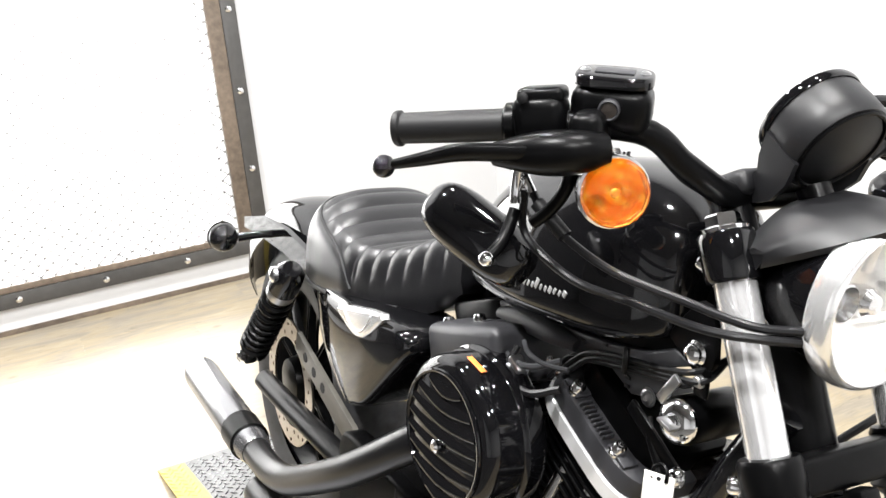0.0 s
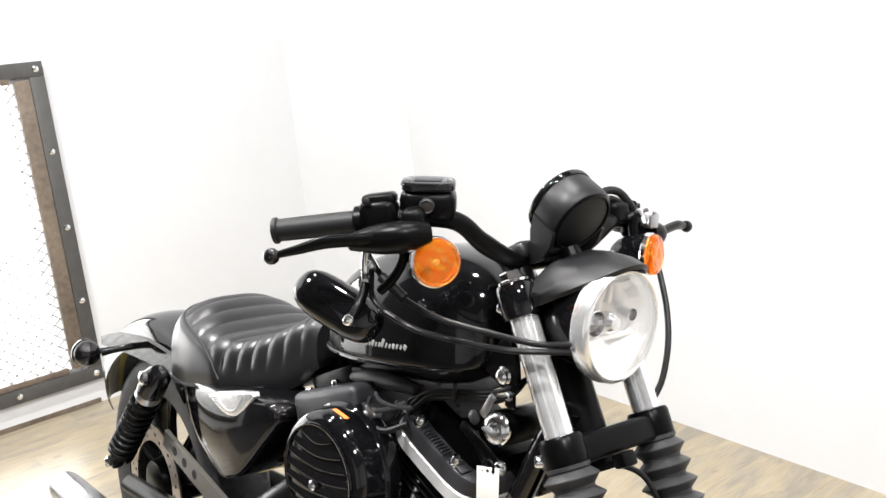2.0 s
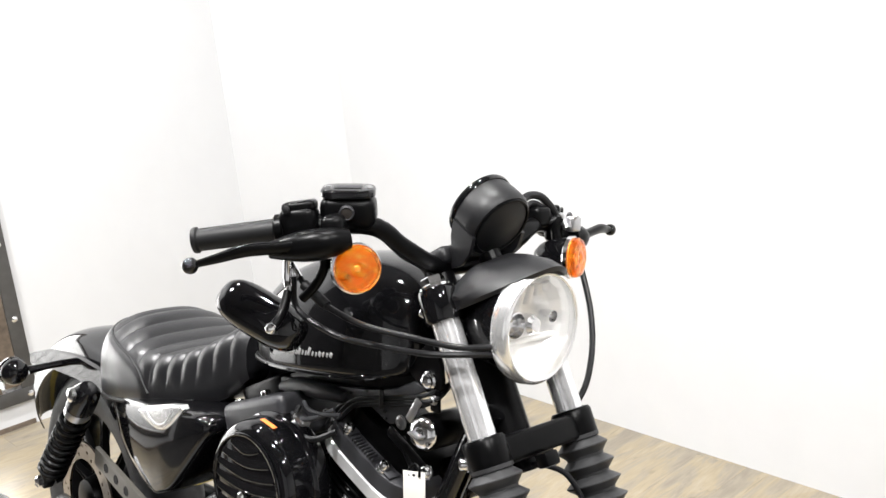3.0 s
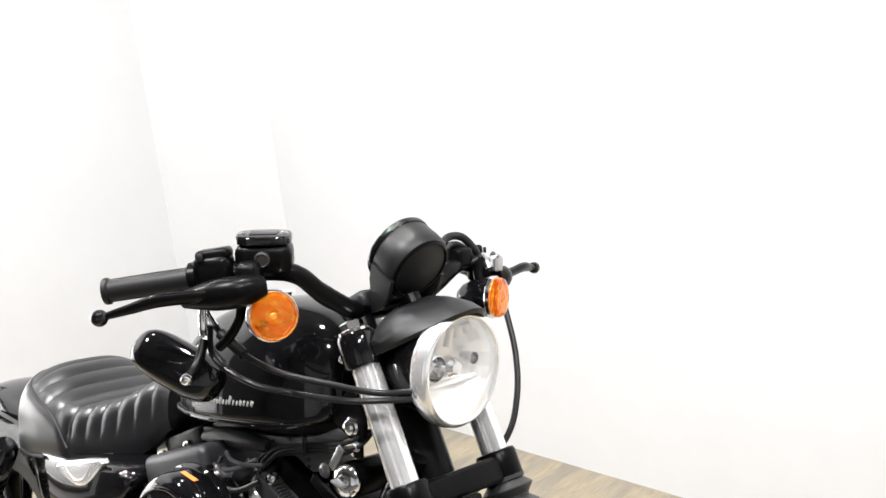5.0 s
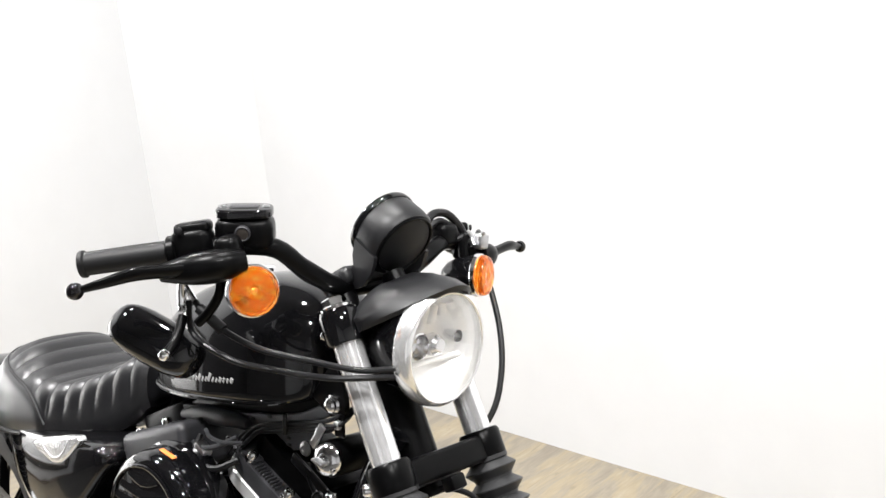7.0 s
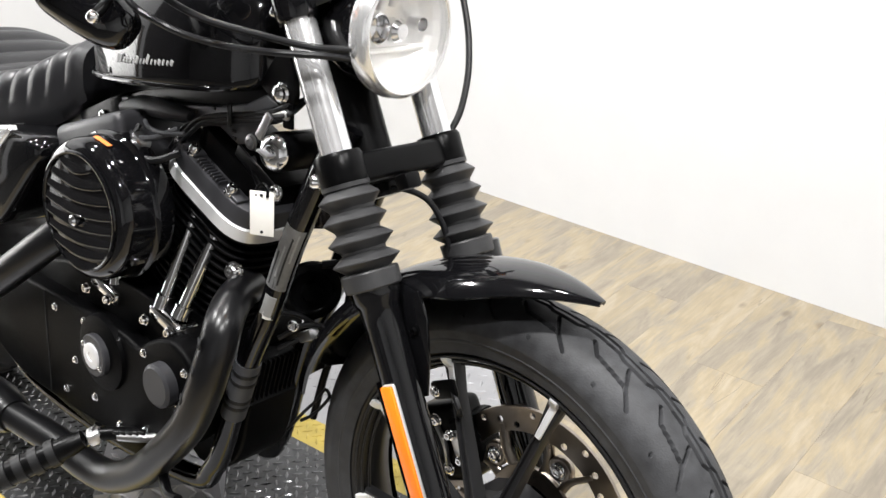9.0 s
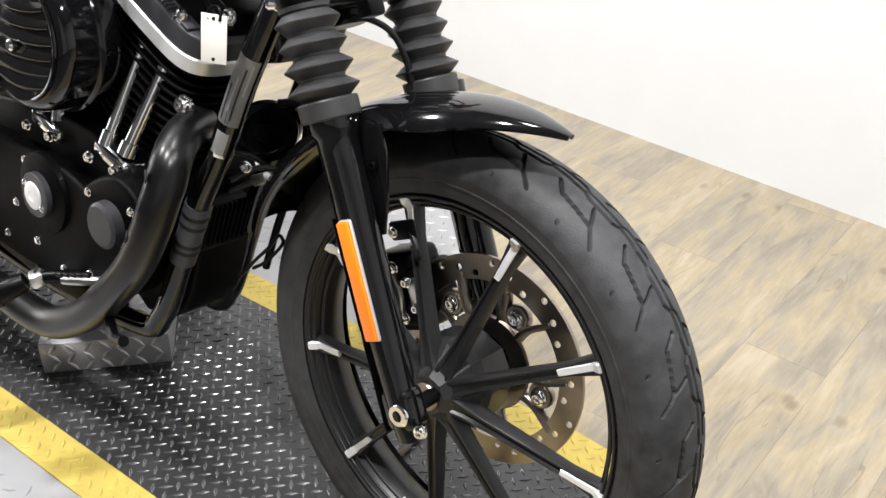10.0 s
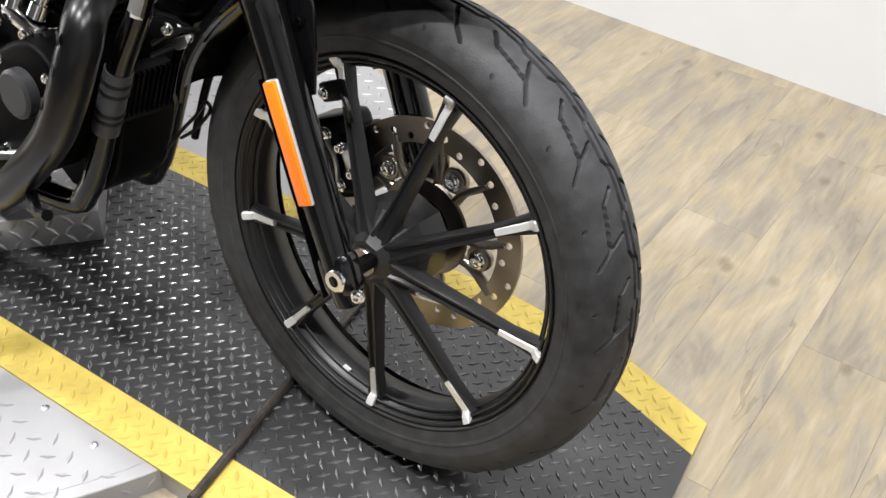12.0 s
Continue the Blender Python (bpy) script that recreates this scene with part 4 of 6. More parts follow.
        sg_ = front("sight_glass", lathe([(0.0100, -0.004), (0.0100, 0.004), (0.0085, 0.005), (0.0072, 0.003), (0, 0.003)], aim(gp, gp_d), 24), ENGINE_GREY, res, "round sight glass")
        front("sight_core", lathe([(0.0072, 0.0), (0.0072, 0.0036), (0, 0.0042)], aim(gp, gp_d), 20), RUST, sg_)
        front("hose_fitting", tube([U(-0.366, -0.128, 1.046), U(-0.358, -0.105, 1.030)], 0.0075, 12, 1), STEEL, res, "bare steel hose fitting")
    # mirror, hung under the bar
    return gi, gd, fw_


bar_controls(-1)
bar_controls(1)

# signals on the bar
for sg in (-1, 1):
    c = U(-0.350, -0.190, 1.004)
    c = c if sg < 0 else U(-0.322, 0.215, 0.982)
    d = V(math.cos(0.35), sg * math.sin(0.35), 0.0)
    sig = front("turn_signal", lathe([(0.0, -0.062), (0.010, -0.060), (0.020, -0.050), (0.027, -0.034), (0.031, -0.016), (0.0325, -0.004), (0.030, -0.002)], aim(c, d), 30), GLOSS, None, "bullet turn signal with a round amber lens")
    front("chrome_bezel", lathe([(0.0322, -0.006), (0.0338, -0.004), (0.0338, 0.002), (0.031, 0.003)], aim(c, d), 30), CHROME, sig)
    front("bulb_reflector", lathe([(0.030, 0.004), (0.024, -0.006), (0.014, -0.014), (0.004, -0.017), (0, -0.017)], aim(c, d), 12, False), REFLECTOR, sig, sharp=4)
    front("bulb", ball(0.008, aim(c - d * 0.004, d)), REFLECTOR, sig)
    lens = front("amber_lens", lathe([(0.0315, 0.000), (0.0312, 0.010), (0.029, 0.014), (0.022, 0.0165), (0.018, 0.0165), (0.012, 0.015), (0.008, 0.0165), (0.004, 0.018), (0, 0.018)], aim(c, d), 36), ORANGE, sig, "round amber plastic lens")
    lens.visible_shadow = False
    front("stem", tube([c + V(-0.03, 0, 0.018), c + V(-0.032, sg * -0.002, 0.045), c + V(-0.03, sg * 0.004, 0.06)], 0.008, 10, 4), SATIN, sig)

# mirror under the bar, brake side
MS = U(-0.452, -0.225, 1.012)
mir = front("mirror", tube([MS + V(0.01, 0, 0.035), MS, U(-0.455, -0.225, 0.985), U(-0.452, -0.226, 0.972)], 0.006, 12, 5), CHROME, None, "black oval mirror hung under the handlebar")
front("stem_foot", tube([U(-0.455, -0.224, 0.965), U(-0.447, -0.240, 0.938), U(-0.444, -0.258, 0.922)], 0.0065, 12, 4), SATIN, mir)
front("ball_joint", ball(0.008, Matrix.Translation(U(-0.444, -0.260, 0.921))), CHROME, mir)
MC = U(-0.512, -0.232, 0.928)
mmx = aim(MC, V(0.62, -0.62, 0.48), V(0.62, 0.42, -0.42))
shell = []
for h, f in ((-0.022, 0.50), (-0.020, 0.9), (-0.012, 1.0), (0.0, 0.98), (0.012, 0.86), (0.020, 0.62), (0.024, 0.30)):
    shell.append([mmx @ V(0.070 * f * math.copysign(abs(math.cos(a)) ** 0.62, math.cos(a)), 0.034 * f * math.copysign(abs(math.sin(a)) ** 0.72, math.sin(a)), h) for a in [2 * math.pi * k / 32 for k in range(32)]])
front("mirror_shell", loft(shell), GLOSS, mir, "glossy black oval mirror back")

# -- cables --
def cable(pts, r, label, mat=CABLE, name="cable"):
    return front(name, tube(pts, r, 10, 8), mat, None, label)


cable([U(-0.455, -0.215, 0.985), U(-0.451, -0.212, 0.940), U(-0.379, -0.205, 0.915), U(-0.347, -0.16, 0.898), U(-0.262, -0.15, 0.900), U(-0.225, -0.12, 0.900), U(-0.215, -0.08, 0.895)], 0.0042, "black throttle cable")
cable([U(-0.440, -0.215, 0.985), U(-0.425, -0.210, 0.966), U(-0.397, -0.20, 0.948), U(-0.350, -0.18, 0.928), U(-0.290, -0.145, 0.915), U(-0.235, -0.12, 0.908), U(-0.215, -0.08, 0.905)], 0.0042, "black idle cable")
front("cable_sleeve", tube([U(-0.434, -0.213, 0.976), U(-0.400, -0.201, 0.950)], 0.0075, 12, 1), SOFT_RUBBER)
front("cable_elbow", tube([U(-0.445, -0.215, 1.045), U(-0.462, -0.217, 1.012), U(-0.440, -0.214, 0.982)], 0.0045, 10, 4), CHROME, None, "bright cable elbow")
cable([U(-0.42, 0.33, 1.035), U(-0.395, 0.30, 1.028), U(-0.355, 0.275, 0.97), U(-0.318, 0.26, 0.89), U(-0.30, 0.24, 0.82), U(-0.30, 0.21, 0.76), U(-0.33, 0.15, 0.70)], 0.005, "black clutch cable")
cable([U(-0.37, -0.135, 1.045), U(-0.362, -0.10, 1.012), U(-0.350, -0.075, 0.995), U(-0.342, -0.07, 0.975), U(-0.352, -0.065, 0.955)], 0.0055, "black brake hose")
cable([SI @ V(*q) for q in ((-0.219, -0.010, 0.730), (-0.196, 0.005, 0.732), (-0.180, 0.030, 0.718), (-0.167, 0.045, 0.690), (-0.159, 0.055, 0.657), (-0.153, 0.060, 0.634))], 0.0040, "black brake line")
front("hose_joint", slab(0.022, 0.026, 0.020, aim(fork(0.462, -0.012, 0.026), LEG, FWD), 0.004), SATIN)

# -- tank --


def tank_mesh():
    """Peanut tank: superellipse sections along x."""
    rings = []
    for x, zt, zb, hw, e in ((-0.380, 0.925, 0.850, 0.045, 2.2), (-0.390, 0.952, 0.832, 0.075, 2.3), (-0.42, 0.975, 0.822, 0.100, 2.4), (-0.46, 0.988, 0.818, 0.116, 2.4), (-0.52, 0.993, 0.812, 0.125, 2.5), (-0.58, 0.987, 0.804, 0.127, 2.5), (-0.64, 0.972, 0.797, 0.120, 2.5), (-0.70, 0.948, 0.792, 0.106, 2.4), (-0.75, 0.918, 0.792, 0.088, 2.3), (-0.79, 0.885, 0.797, 0.064, 2.2), (-0.81, 0.860, 0.810, 0.035, 2.0)):
        zm = zb + (zt - zb) * 0.12
        ring = []
        for k in range(40):
            a = 2 * math.pi * k / 40
            c, s = math.cos(a), math.sin(a)
            y = hw * math.copysign(abs(c) ** (2 / (e + 1.1 if s > 0 else 4.0)), c)
            hz = (zt - zm) if s > 0 else (zm - zb)
            z = zm + hz * math.copysign(abs(s) ** (2 / (4.6 if s < 0 else 2.2)), s)
            ring.append(V(x, y, z))
        rings.append(ring)
    fine = []
    n = len(rings)
    for k in range(40):
        fine.append(spline([r[k] for r in rings], 4))
    return loft([[fine[k][i] for k in range(40)] for i in range(len(fine[0]))])


tank = part("fuel_tank", tank_mesh(), GLOSS, bike, "glossy black teardrop fuel tank", sharp=60)
part("tank_seam", tube([(-0.384, -0.05, 0.842), (-0.42, -0.098, 0.830), (-0.46, -0.114, 0.825), (-0.55, -0.125, 0.818), (-0.65, -0.120, 0.808), (-0.75, -0.090, 0.800), (-0.80, -0.05, 0.806)], 0.0035, 8, 6), GLOSS, tank)
part("filler_cap", lathe([(0.030, 0), (0.033, 0.002), (0.033, 0.012), (0.030, 0.016), (0.0, 0.018)], aim((-0.60, 0.0, 0.978), (-0.15, 0, 1)), 32), CHROME, tank)

front("mirror_arm", tube([U(-0.395, -0.205, 1.030), U(-0.398, -0.206, 1.000), U(-0.412, -0.212, 0.975), U(-0.428, -0.220, 0.958)], 0.0065, 12, 5), SATIN, mir, "black mirror arm")

# clutch side: looped hose, perch and switch cable behind the speedometer
for run, rad in (([(-0.381, 0.160, 1.066), (-0.383, 0.180, 1.077), (-0.374, 0.200, 1.075), (-0.367, 0.220, 1.055), (-0.366, 0.230, 1.039)], 0.0065), ([(-0.379, 0.160, 1.054), (-0.374, 0.180, 1.066), (-0.367, 0.200, 1.056), (-0.361, 0.210, 1.039)], 0.0050), ([(-0.376, 0.160, 1.038), (-0.370, 0.180, 1.028), (-0.361, 0.200, 1.034), (-0.350, 0.220, 1.044)], 0.0045)):
    front("clutch_hose", tube([SI @ V(*q) for q in run], rad, 10, 6), CABLE, None, "black looped cable on the clutch side")
perch = SI @ V(-0.348, 0.250, 1.030)
front("clutch_perch", slab(0.026, 0.020, 0.020, aim(perch, V(0.1, 1, -0.1), V(0, 0, 1)), 0.005, 3), STEEL, None, "bare metal clutch lever perch")
front("perch_bolt", hexbolt(perch + V(0.008, -0.004, 0.012), (0.2, 0, 1), 0.004, 0.004), STEEL)
front("adjuster", tube([SI @ V(*q) for q in ((-0.360, 0.230, 1.046), (-0.357, 0.235, 1.038), (-0.350, 0.235, 1.024))], 0.0055, 12, 3), STEEL, None, "bright cable adjuster")
front("clutch_switch", slab(0.034, 0.040, 0.036, aim(SI @ V(-0.375, 0.190, 1.044), V(0, 1, 0), V(0, 0, 1)), 0.009, 3), SATIN, None, "black clutch side switch pod")

# lettering on the tank stands as plain slanted strokes
for k, tall in enumerate((0.013, 0.013, 0.008, 0.008, 0.007, 0.007, 0.011, 0.008, 0.008, 0.014, 0.008, 0.007, 0.008, 0.008, 0.007, 0.008)):
    bx = -0.622 + 0.0082 * k
    z = 0.845 + (bx + 0.57) * 0.10 + tall / 2 - 0.004
    y = -0.1262 + 0.7 * (bx + 0.575) ** 2
    part("lettering_bar", slab(0.0042 if k % 3 else 0.0060, 0.002, tall, Matrix.Translation((bx, y, z)) @ Matrix.Rotation(0.45, 4, "Y"), 0.0004), WHITE_DECAL, tank, "pale silver lettering stroke")

# -- seat --


def along(x, table):
    """Straight-line look-up in (x, value) pairs."""
    for (x0, v0), (x1, v1) in zip(table, table[1:]):
        if x <= x1:
            return v0 + (v1 - v0) * max(0, (x - x0) / (x1 - x0))
    return table[-1][1]


SEAT_TOP = ((0, 0.835), (0.04, 0.842), (0.12, 0.832), (0.25, 0.797), (0.40, 0.776), (0.52, 0.777), (0.66, 0.793), (0.78, 0.803), (0.86, 0.800), (0.93, 0.770), (1.0, 0.690))
SEAT_EDGE = ((0, 0.772), (0.08, 0.722), (0.2, 0.698), (0.4, 0.678), (0.7, 0.655), (1.0, 0.640))
SEAT_HALF = ((0, 0.070), (0.1, 0.092), (0.25, 0.118), (0.45, 0.145), (0.65, 0.152), (0.8, 0.145), (0.92, 0.118), (1.0, 0.085))


def soft(x, table):
    return sum(along(x + d, table) for d in (-0.04, -0.02, 0, 0.02, 0.04)) / 5


def seat_point(u, v):
    """u: 0 at the nose to 1 at the back; v: -1 right edge to 1 left edge over the top."""
    x = -0.815 - 0.545 * u
    top, edge, half = soft(u, SEAT_TOP), soft(u, SEAT_EDGE), soft(u, SEAT_HALF)
    a = v * math.pi / 2
    y = half * math.copysign(abs(math.sin(a)) ** 0.74, v)
    z = edge + (top - edge) * max(0.0, math.cos(a)) ** 0.52
    dish = 0.016 * max(0.0, 1 - (v / 0.55) ** 2) * max(0.0, 1 - ((u - 0.42) / 0.36) ** 2)
    return V(x, y, z - dish)


PIPING = ((0.44, 1.0), (0.50, 0.86), (0.58, 0.73), (0.70, 0.66), (0.80, 0.58), (0.86, 0.42), (0.885, 0.22), (0.89, 0.0))


def seat_mesh():
    rings = []
    nu, nv = 170, 64
    for i in range(nu + 1):
        u = i / nu
        reach = 0.97 if u < 0.44 else along(u, PIPING) - 0.02
        ring = []
        for j in range(nv + 1):
            v = -1 + 2 * j / nv
            p = seat_point(u, v)
            out = V(0, math.sin(v * math.pi / 2), math.cos(v * math.pi / 2))
            if 0.04 < u < 0.87 and abs(v) < reach:
                pitch = 0.070 if u < 0.44 else 0.086
                k = ((u - 0.44) / pitch + (0.28 * abs(v) ** 2 if u < 0.44 else 0.0)) % 1.0
                k = min(k, 1 - k)
                fade = min(1.0, (reach - abs(v)) / 0.08)
                p += out * fade * (0.0050 * math.sin(math.pi * min(1.0, k / 0.5) / 2) ** 0.7 - 0.0045)
            elif u >= 0.44:
                p += out * 0.004 * max(0.0, min(1.0, (abs(v) - reach) / 0.08))
            ring.append(p)
        for j in range(9):
            v = 1 - 2 * j / 8
            e = seat_point(u, 1)
            ring.append(V(e.x, abs(e.y) * v * 0.93, e.z - 0.020))
        rings.append(ring)
    return loft(rings)


seat = part("seat", seat_mesh(), LEATHER, bike, "black leather solo seat with stitched rolls", sharp=60)
for sg in (-1, 1):
    part("piping", tube([seat_point(u, sg * v * 0.995) for u, v in PIPING], 0.0034, 8, 6), THREAD_OR_HOLE, seat)
part("seat_trim", tube([seat_point(u, -1.0) + V(0, 0, -0.01) for u in (0.22, 0.3, 0.4, 0.6, 0.8, 0.95)], 0.005, 8, 4), SOFT_RUBBER, seat)

# -- rear end --
RA = V(-1.515, 0, 0.318)
rw = part("rear_wheel", rim_mesh(0.205, 0.050, 0.182), SATIN, bike, "black cast rear wheel")
rw.data.transform(Matrix.Translation(RA))
part("tyre", tyre_mesh(0.322, 0.148, 0.210, 300, 28), RUBBER, rw, "black rubber rear tyre", sharp=50).data.transform(Matrix.Translation(RA))
for k in range(9):
    part("spoke", spoke_mesh(0.2 + k * 2 * math.pi / 9, 0.05, 0.19, -0.05, -0.04), SATIN, rw).data.transform(Matrix.Translation(RA))
part("hub", lathe([(0.03, -0.09), (0.05, -0.085), (0.06, -0.05), (0.06, 0.06), (0.03, 0.09)], aim(RA, (0, 1, 0)), 30), SATIN, rw)
part("rear_rotor", rotor_mesh(0.10, 0.142, -0.085).copy(), ROTOR, bike, "drilled steel rear brake disc").data.transform(Matrix.Translation(RA))
rf = part("rear_fender", fender_mesh(RA, 0.402, 0.100, radians(50), radians(162), 0.030, 0.003, 40, 0.0, 0.35, 0.05), GLOSS, bike, "chopped glossy black rear fender")
for sg in (-1, 1):
    y = sg * 0.118
    part("fender_strut", loft([[V(x, y + q * 0.006, z + p * hz) for p, q in ((-1, -1), (1, -1), (1, 1), (-1, 1))] for x, z, hz in ((-1.20, 0.640, 0.016), (-1.32, 0.652, 0.024), (-1.45, 0.660, 0.026), (-1.60, 0.652, 0.022), (-1.72, 0.632, 0.012))]), GLOSS, rf, "black fender strut")
    c = V(-1.556, sg * 0.217, 0.646)
    rs = part("rear_turn_signal", ball(0.030, Matrix.Translation(c), 22, 14), GLOSS, bike, "round black rear turn signal on a stalk")
    part("stalk", tube([c + V(0.01, -sg * 0.028, 0), c + V(0.02, -sg * 0.07, 0.005), c + V(0.03, -sg * 0.10, 0.008)], 0.008, 12, 4, [0.010, 0.008, 0.009]), GLOSS, rs)
    part("lens", lathe([(0.030, -0.004), (0.0315, -0.002), (0.0315, 0.004), (0.028, 0.010), (0.016, 0.014), (0, 0.015)], aim(c + V(-0.010, 0, 0), (-1, 0, 0)), 24), GLOSS, rs)
    # shock absorber
    t0, t1 = V(-1.300, sg * 0.160, 0.640), V(-1.515, sg * 0.172, 0.395)
    d = (t1 - t0).normalized()
    L = (t1 - t0).length
    sh = part("shock_absorber", lathe([(0.020, 0.02), (0.020, L - 0.02)], aim(t0, d), 20), SATIN, bike, "black coil-over rear shock")
    part("top_cover", lathe([(0.0, -0.016), (0.018, -0.014), (0.028, 0.0), (0.030, 0.02), (0.030, 0.052), (0.026, 0.055)], aim(t0, d), 28), GLOSS, sh)
    part("collar", lathe([(0.027, 0.055), (0.0285, 0.058), (0.0285, 0.074), (0.027, 0.076)], aim(t0, d), 28), STEEL, sh, "bare steel shock collar")
    coil = []
    ax = aim(t0, d)
    for k in range(121):
        f = k / 120
        a = 2 * math.pi * 9.5 * f
        coil.append(ax @ V(0.0285 * math.cos(a), 0.0285 * math.sin(a), 0.080 + f * (L - 0.11)))
    part("coil_spring", tube(coil, 0.0052, 8, 1), SATIN, sh)
    part("lower_eye", slab(0.03, 0.028, 0.04, aim(t1, d), 0.008), SATIN, sh)
    part("lower_nut", lathe([(0.014, 0), (0.014, 0.010), (0.010, 0.012), (0.006, 0.016), (0, 0.016)], aim(t1 + V(0, sg * 0.014, 0), (0, sg, 0)), 6), CHROME, sh, "chrome nut")
    part("top_nut", lathe([(0.016, 0), (0.015, 0.008), (0.008, 0.012), (0, 0.013)], aim(t0 + V(0, sg * 0.028, 0.0), (0, sg, 0)), 20), CHROME, sh)
    part("swingarm", tube([(-0.98, sg * 0.115, 0.345), (-1.2, sg * 0.125, 0.335), (-1.50, sg * 0.13, 0.318), (-1.56, sg * 0.13, 0.316)], 0.022, 14, 4, None, 0.7), SATIN, bike, "black swingarm tube")
# frame rail; dark discs on it paint the shade of three holes
rail_m = aim((-1.20, -0.122, 0.447), (0, -1, 0), (1, 0, -0.26))
rail = prism([(-0.150, -0.022), (0.165, -0.026), (0.165, 0.022), (-0.150, 0.020)], 0.010, rail_m, 0.002)
rl = part("frame_rail", rail, RAIL_GREY, bike, "dark grey drilled frame plate")
for q in (-0.092, -0.044, 0.004):
    part("rail_hole", lathe([(0.0105, 0.0104), (0.0095, 0.0112), (0.0085, 0.002), (0, 0.002)], rail_m @ Matrix.Translation((q, 0.0, 0)), 18), THREAD_OR_HOLE, rl)
# oil tank side cover
oc = [(-1.262, 0.622), (-1.235, 0.655), (-1.10, 0.668), (-0.93, 0.690), (-0.835, 0.694), (-0.808, 0.682), (-0.812, 0.655), (-0.86, 0.600), (-0.925, 0.535), (-0.965, 0.515), (-0.995, 0.504), (-1.03, 0.510), (-1.12, 0.535), (-1.205, 0.570)]
cen = V(sum(p[0] for p in oc) / len(oc), 0, sum(p[1] for p in oc) / len(oc))
rings = []
for y, f, belly in ((-0.06, 1.0, 0.0), (-0.112, 1.0, 0.3), (-0.118, 0.992, 0.6), (-0.124, 0.972, 0.85), (-0.128, 0.935, 1.0), (-0.130, 0.86, 1.0), (-0.132, 0.70, 1.0), (-0.133, 0.50, 1.0), (-0.134, 0.30, 1.0), (-0.134, 0.12, 1.0)):
    pts = [(cen.x + (px - cen.x) * f, cen.z + (pz - cen.z) * f) for px, pz in oc + oc[:1]]
    line = [V(p.x, y - belly * 0.040 * max(0.0, 1 - ((p.x + 0.945) / 0.30) ** 2), p.z) for p in spline([(px, 0, pz) for px, pz in pts], 3)[:-1]]
    rings.append(line)
cover = part("oil_tank_cover", loft(rings), GLOSS, bike, "glossy black oil tank side cover", sharp=60)
bd = aim((-0.950, -0.160, 0.676), (0.0, -1, 0.06), (-0.236, 0, 0.97))
part("badge", prism([(0.010, -0.084), (0.013, -0.040), (0.013, 0.040), (0.010, 0.084), (0.002, 0.088), (-0.008, 0.070), (-0.022, 0.044), (-0.032, 0.018), (-0.034, 0.0), (-0.032, -0.018), (-0.022, -0.044), (-0.008, -0.070), (0.002, -0.088)], 0.014, bd, 0.005, 3), LAMP_RING, cover, "bright shield-shaped badge")
part("badge_ring", tube([bd @ V(0.004, -0.050, 0.0142), bd @ V(-0.010, -0.036, 0.0142), bd @ V(-0.021, -0.014, 0.0142), bd @ V(-0.021, 0.014, 0.0142), bd @ V(-0.010, 0.036, 0.0142), bd @ V(0.004, 0.050, 0.0142)], 0.0014, 8, 4), STEEL, cover)

# -- engine --
CR = V(-0.625, 0, 0.36)


def cylinder_unit(tilt, name, label):
    """Finned cylinder, head and rocker cover along an axis tilted in the x-z plane."""
    c = V(math.sin(tilt), 0, math.cos(tilt))
    p = V(math.cos(tilt), 0, -math.sin(tilt))
    m = aim(CR, c, p)
    root = part(name, lathe([(0.062, 0.12), (0.062, 0.30)], m, 36), SATIN, bike, label)
    for k in range(13):
        s = 0.150 + 0.0142 * k
        rx, ry = 0.098, 0.094
        outline = [(rx * math.copysign(abs(math.cos(a)) ** 0.55, math.cos(a)), ry * math.copysign(abs(math.sin(a)) ** 0.55, math.sin(a))) for a in [2 * math.pi * q / 40 for q in range(40)]]
        outline = [(a, b if b < 0 else b * 0.45) for a, b in outline]
        part("fin", prism(outline, 0.0045, m @ Matrix.Translation((0, 0, s)), 0.001, 1), WRINKLE, root)
    hd = [(0.100 * math.copysign(abs(math.cos(a)) ** 0.45, math.cos(a)), 0.100 * math.copysign(abs(math.sin(a)) ** 0.45, math.sin(a))) for a in [2 * math.pi * q / 44 for q in range(44)]]
    hd = [(a, b if b < 0 else b * 0.45) for a, b in hd]
    part("head", prism([(a * 0.82, b * 0.84) for a, b in hd], 0.050, m @ Matrix.Translation((0, 0, 0.287)), 0.002, 1), SATIN, root)
    part("silver_edge", prism([(a * 1.03, b * 1.03) for a, b in hd], 0.021, m @ Matrix.Translation((0, 0, 0.334)), 0.0015, 1), ALU, root, "machined silver head edge")
    part("rocker_cover", prism([(a * 1.0, b * 1.0) for a, b in hd], 0.028, m @ Matrix.Translation((0, 0, 0.3552)), 0.004, 2), ENGINE_GREY, root, "grey rocker cover")
    part("rocker_top", prism([(a * 0.86, b * 0.76 + 0.004) for a, b in hd], 0.034, m @ Matrix.Translation((0, 0, 0.383)), 0.006, 2), SATIN, root)
    for q in (-0.046, 0.044):
        part("rocker_bolt", hexbolt(m @ V(q, -0.088, 0.3835), c, 0.0085, 0.014), CHROME, root, "domed chrome bolt")
    for k in range(9):
        part("cover_rib", slab(0.0030, 0.016, 0.007, m @ Matrix.Translation((-0.026 + 0.0062 * k, -0.088, 0.3858)), 0.001, 1), ENGINE_GREY, root)
    part("bolt_pad", slab(0.030, 0.022, 0.005, m @ Matrix.Translation((-0.050, -0.084, 0.3852)), 0.002), ENGINE_GREY, root)
    part("bolt_pad", slab(0.034, 0.022, 0.005, m @ Matrix.Translation((0.050, -0.084, 0.3852)), 0.002), ENGINE_GREY, root)
    return root, m


